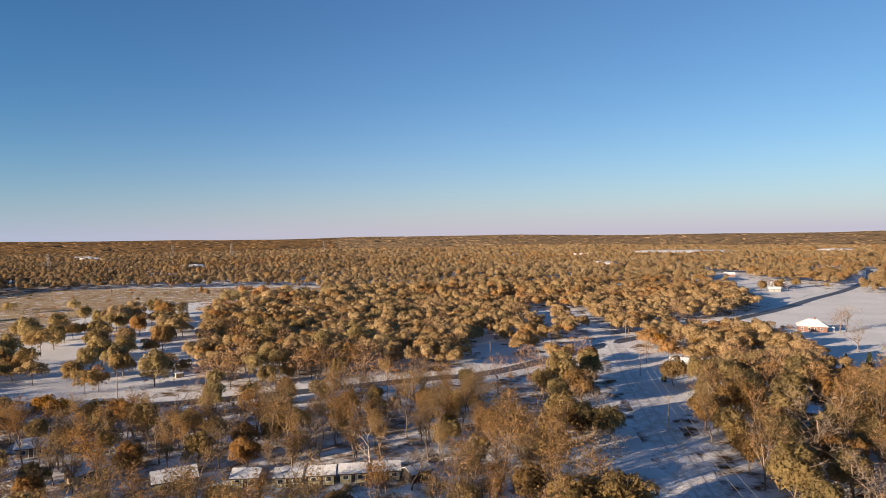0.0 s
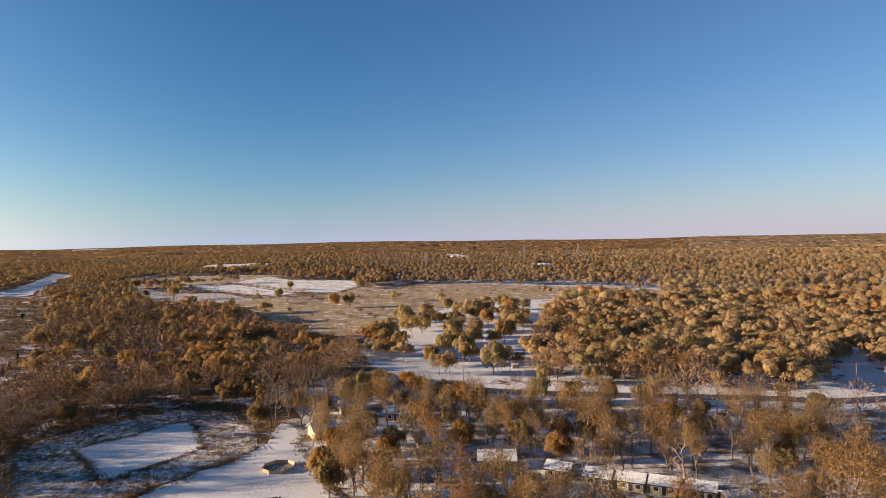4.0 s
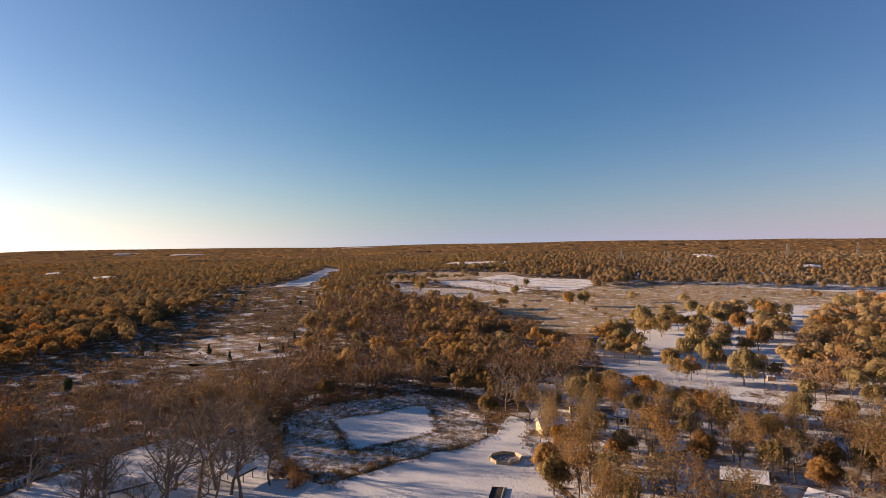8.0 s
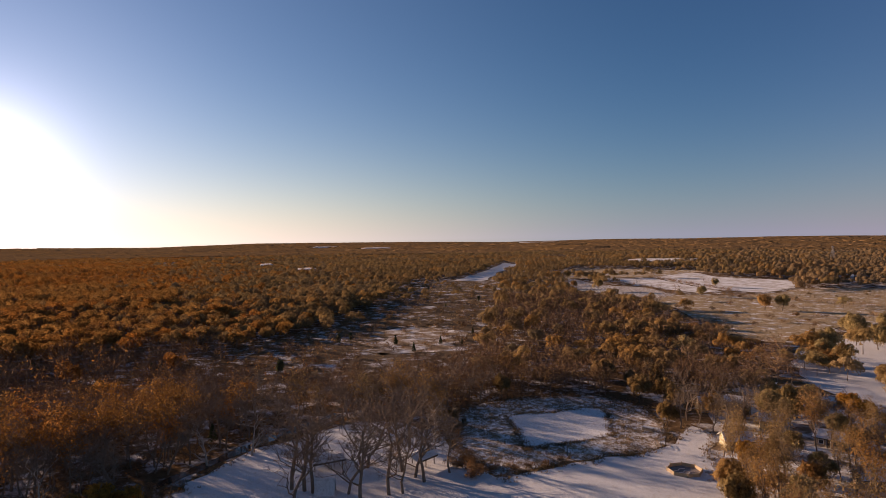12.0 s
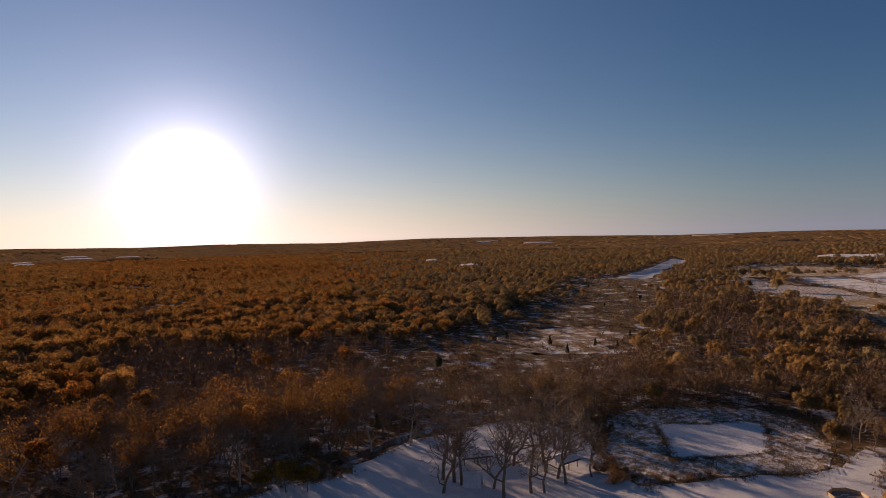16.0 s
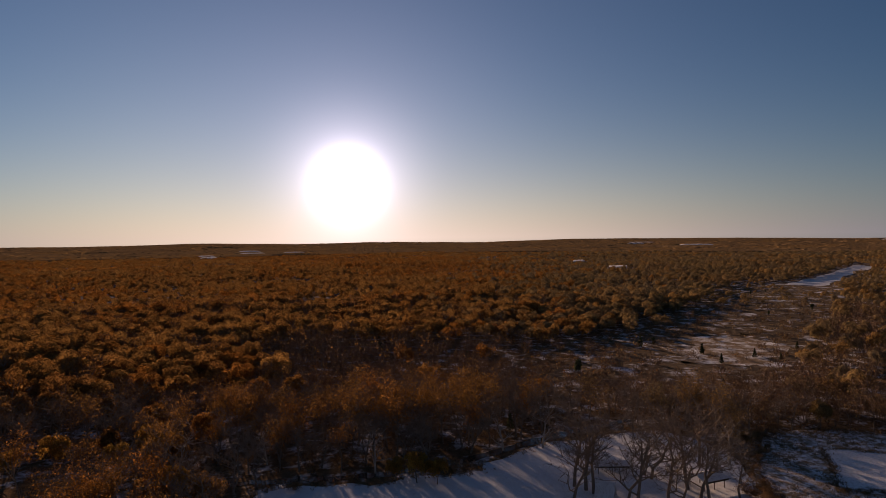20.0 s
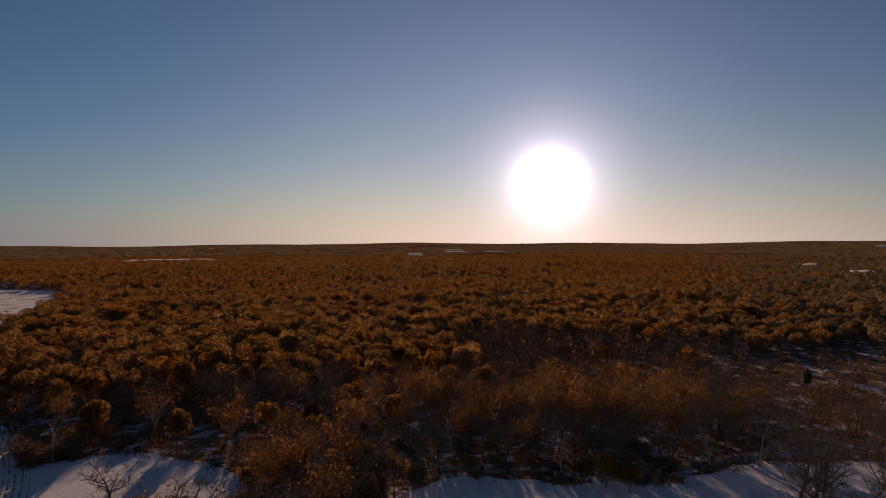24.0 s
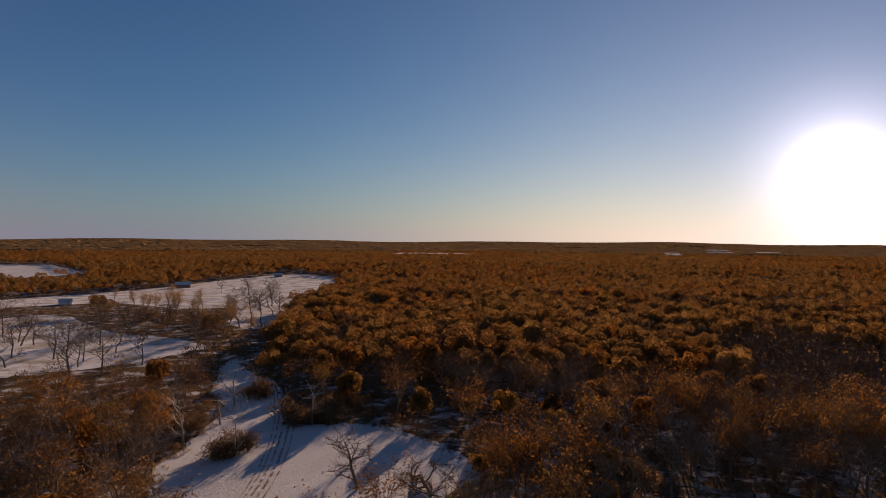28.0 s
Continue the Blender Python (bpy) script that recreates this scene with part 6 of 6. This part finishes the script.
for i in np.flatnonzero(single):
    west = math.degrees(math.atan2(-nx[i], ny[i]))
    slim = (0.72 if nk[i] == 0 else 0.80) if 0 < west < 48 and nx[i] < 10 and nk[i] < 3 else 1.0
    plant((("rust_brown", "umber") if west < 86 else ("rust", "dusk"))[nk[i]] if west > 41 and nk[i] < 2 else NAMES[nk[i]], float(nx[i]), float(ny[i]), slim * float(nrng.uniform(0.78, 1.18)), float(nrng.uniform(0, 360)))
both_sides("near_woodland", nx[~single], ny[~single], nk[~single], nrng, (320, 0.68, 0.9), "brown autumn woodland of oaks and bare hardwoods")

x, y, k, rng = scatter(14, 82, 8.0, 31)
woodland("near_woodland", x, y, k, rng, (260, 0.72, 0.9), "autumn trees round the open spot below")
x, y, k, rng = scatter(245, 470, 8.2, 11, -42, 47)
both_sides("woodland", x, y, k, rng, (230, 0.74, 0.9), "dense brown oak woodland still in leaf", 1.06, tan=22.0)
x, y, k, rng = scatter(470, 560, 8.2, 43, -42, 47)
both_sides("woodland", x, y, k, rng, (96, 1.1, 0.9), "dense brown oak woodland still in leaf", tan=18.0)
x, y, k, rng = scatter(245, 560, 8.0, 11, 47, 180)
both_sides("woodland", x, y, k, rng, (64, 1.4, 0.9), "autumn woodland of brown oaks and bare hardwoods")
x, y, k, rng = scatter(560, 1300, 10.8, 13, -42, 180)
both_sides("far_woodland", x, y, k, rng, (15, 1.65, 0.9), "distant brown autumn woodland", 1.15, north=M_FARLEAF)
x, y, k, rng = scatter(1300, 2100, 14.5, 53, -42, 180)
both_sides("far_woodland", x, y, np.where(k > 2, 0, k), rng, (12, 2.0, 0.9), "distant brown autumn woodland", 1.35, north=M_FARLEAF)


def canopy(name, r0, r1, az0, az1, spokes, rings, seed, mat, label):
    """The closed roof of the woods that stretch to the horizon: crown tops, one beside the other, over rolling ground."""
    rng = np.random.default_rng(seed)
    rad = r0 * (r1 / r0) ** (np.arange(rings) / (rings - 1))
    ang = np.radians(az0 + (az1 - az0) * np.arange(spokes) / (spokes - 1))
    R, A = np.meshgrid(rad, ang, indexing="ij")
    R = R * (1 + rng.normal(0, 0.25, R.shape) * (r1 / r0) ** (1 / (rings - 1)) * 0.012)
    A = A + rng.normal(0, 0.28, A.shape) * (ang[1] - ang[0])
    x, y = (-np.sin(A) * R).ravel(), (np.cos(A) * R).ravel()
    stand_high = 8.6 + 1.4 * np.sin(x / 140 + 1.3 * np.sin(y / 190)) * np.sin(y / 120 + 1.1 * np.sin(x / 260)) + rng.normal(0, 0.45, len(x))
    gaps = np.sin(x / 210 + 1.7 * np.sin(y / 330)) * np.sin(y / 170 + 1.3 * np.sin(x / 290)) + 0.4 * np.sin(x / 77) * np.sin(y / 91)
    stand_high[gaps > 1.02] = 0.4
    for p in OPEN:
        stand_high[inside(p, x, y)] = 0.2
    stand_high[:spokes] = 0.0
    v = np.stack([x, y, relief(x, y) + stand_high], -1)
    i, j = np.meshgrid(np.arange(rings - 1), np.arange(spokes - 1), indexing="ij")
    a = (i * spokes + j).ravel()
    f = np.vstack([np.stack([a, a + 1, a + spokes + 1], -1), np.stack([a, a + spokes + 1, a + spokes], -1)])
    grove = 0.5 + 0.28 * np.sin(x / 131 + 2 * np.sin(y / 217)) * np.cos(y / 163 + x / 390) + rng.normal(0, 0.13, len(x))
    ob = build(name, v, f, mat, tone=grove.clip(0, 0.999), smooth=True)
    if ob.data.polygons[0].normal.z < 0:
        ob.data.flip_normals()
    return tagged(ob, label, "woodland", kind="stuff")


# both canopies carry the haze of distance in their leaf colours
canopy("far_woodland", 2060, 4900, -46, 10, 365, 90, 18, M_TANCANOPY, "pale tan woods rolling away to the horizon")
canopy("far_woodland", 2060, 4900, 9.8, 184, 1135, 90, 17, M_CANOPY, "brown woods dulled as by haze, rolling away to the horizon")
# undergrowth in the bare woods beyond the creek
x, y, k, rng = scatter(128, 340, 5.6, 37, 62, 180)
keep = rng.uniform(0, 1, len(x)) < 0.97
for px, py, gap in PLANTED:
    keep &= np.hypot(x - px, y - py) > gap
woodland("undergrowth", x[keep], y[keep], np.full(keep.sum(), 4), rng, (34, 1.15, 0.9), "brown leafless undergrowth below bare woods", 1.25, M_RUST)
# the country behind, to close the ring
x, y, k, rng = scatter(90, 1400, 26.0, 23, -180, -42)
woodland("far_woodland", x, y, k, rng, (10, 3.5, 0.9), "woodland to the east of the camp")
x, y, k, rng = scatter(1400, 4900, 90.0, 29, -180, -42)
woodland("far_woodland", x, y, np.zeros(len(x), dtype=int), rng, (8, 6.0, 1.2), "woods along the horizon")

# hedge lines between the western fields
rng = np.random.default_rng(41)
hx, hy = [], []
for (x0, y0), (x1, y1), step in (((-660, 552), (-455, 482), 3), ((-690, 478), (-545, 452), 3), ((-548, 452), (-448, 412), 3), ((-440, 440), (-262, 475), 4),
                                 ((-360, 530), (-150, 640), 5), ((-700, 446), (-545, 360), 5)):
    n = int(math.hypot(x1 - x0, y1 - y0) / step)
    for i in range(n):
        s = (i + rng.uniform(0, 1)) / n
        hx.append(x0 + (x1 - x0) * s + rng.normal(0, 2))
        hy.append(y0 + (y1 - y0) * s + rng.normal(0, 2))
woodland("hedgerow", np.array(hx), np.array(hy), np.where(rng.uniform(0, 1, len(hx)) < 0.04, 1, 4), rng, (70, 0.8, 0.8), "brushy brown hedgerow between snow fields")


# ---- dry grass along the edges and over the rough ground ----
def grass(x, y, height, width, per, seed, label):
    """Clumps of dry blades as one mass."""
    rng = np.random.default_rng(seed)
    x, y = np.repeat(x, per), np.repeat(y, per)
    x, y = x + rng.normal(0, height * 0.35, len(x)), y + rng.normal(0, height * 0.35, len(y))
    P = np.stack([x, y, relief(x, y) - 0.02], -1)
    D = rng.normal(0, 0.38, (len(x), 3)) + np.array([0, 0, 1.0])
    v, f, q = blades(P, D, height, width, rng)
    ob = build("dry_grass", v, f, M_GRASS, normals=q * 0.4 + np.array([0, 0, 0.6]), tone=np.repeat(rng.uniform(0, 1, len(x)), 3))
    return tagged(ob, label, "grass", kind="stuff")


def along(poly, n, spread, seed, keep=1.0):
    """Points strewn along the outline of a plan area, in broken runs."""
    rng = np.random.default_rng(seed)
    line = smooth_outline(poly, True, 5, 0.8, len(poly))
    seg = np.linalg.norm(np.roll(line, -1, 0) - line, axis=1)
    i = rng.choice(len(line), n, p=seg / seg.sum())
    p = line[i] + (np.roll(line, -1, 0)[i] - line[i]) * rng.uniform(0, 1, (n, 1)) + rng.normal(0, spread, (n, 2))
    run = np.sin(p[:, 0] / 3.1) * np.sin(p[:, 1] / 4.3) + rng.normal(0, 0.5, n)
    p = p[run < keep]
    return p[:, 0], p[:, 1]


def within(poly, n, seed, patch=0.0):
    rng = np.random.default_rng(seed)
    a, b = np.min(poly, axis=0), np.max(poly, axis=0)
    p = rng.uniform(a, b, (n, 2))
    clump = np.sin(p[:, 0] / 5.3 + 1.5 * np.sin(p[:, 1] / 9)) * np.sin(p[:, 1] / 4.7 + np.sin(p[:, 0] / 11))
    p = p[inside(poly, p[:, 0], p[:, 1]) & (clump + rng.normal(0, 0.4, n) > patch)]
    return p[:, 0], p[:, 1]


grass(*along(POND, 1900, 0.6, 1, 0.35), 0.5, 0.07, 6, 2, "brown reeds and grass along the pond's edge")
grass(*along(ROUGH, 1500, 1.1, 13, 0.3), 0.6, 0.08, 6, 14, "unmown brown grass round the pond bank")
grass(*along(LAWN, 1500, 1.2, 3, 0.3), 0.7, 0.09, 7, 4, "unmown dry grass along the lawn's edge")
grass(*along(LAWN_SOUTH, 1300, 1.2, 5, 0.3), 0.7, 0.09, 7, 6, "unmown dry grass along the lawn's edge")
gx, gy = within(ROUGH, 4200, 7, 0.0)
dry = ~inside(POND, gx, gy)
grass(gx[dry], gy[dry], 0.6, 0.08, 6, 8, "dry grass tufts on the pond bank")
grass(*within(MARSH, 9000, 9, 0.1), 1.1, 0.2, 4, 10, "tall brown marsh grass")
grass(*within(MEADOW, 7000, 11, 0.0), 0.9, 0.22, 3, 12, "dry tan meadow grass")
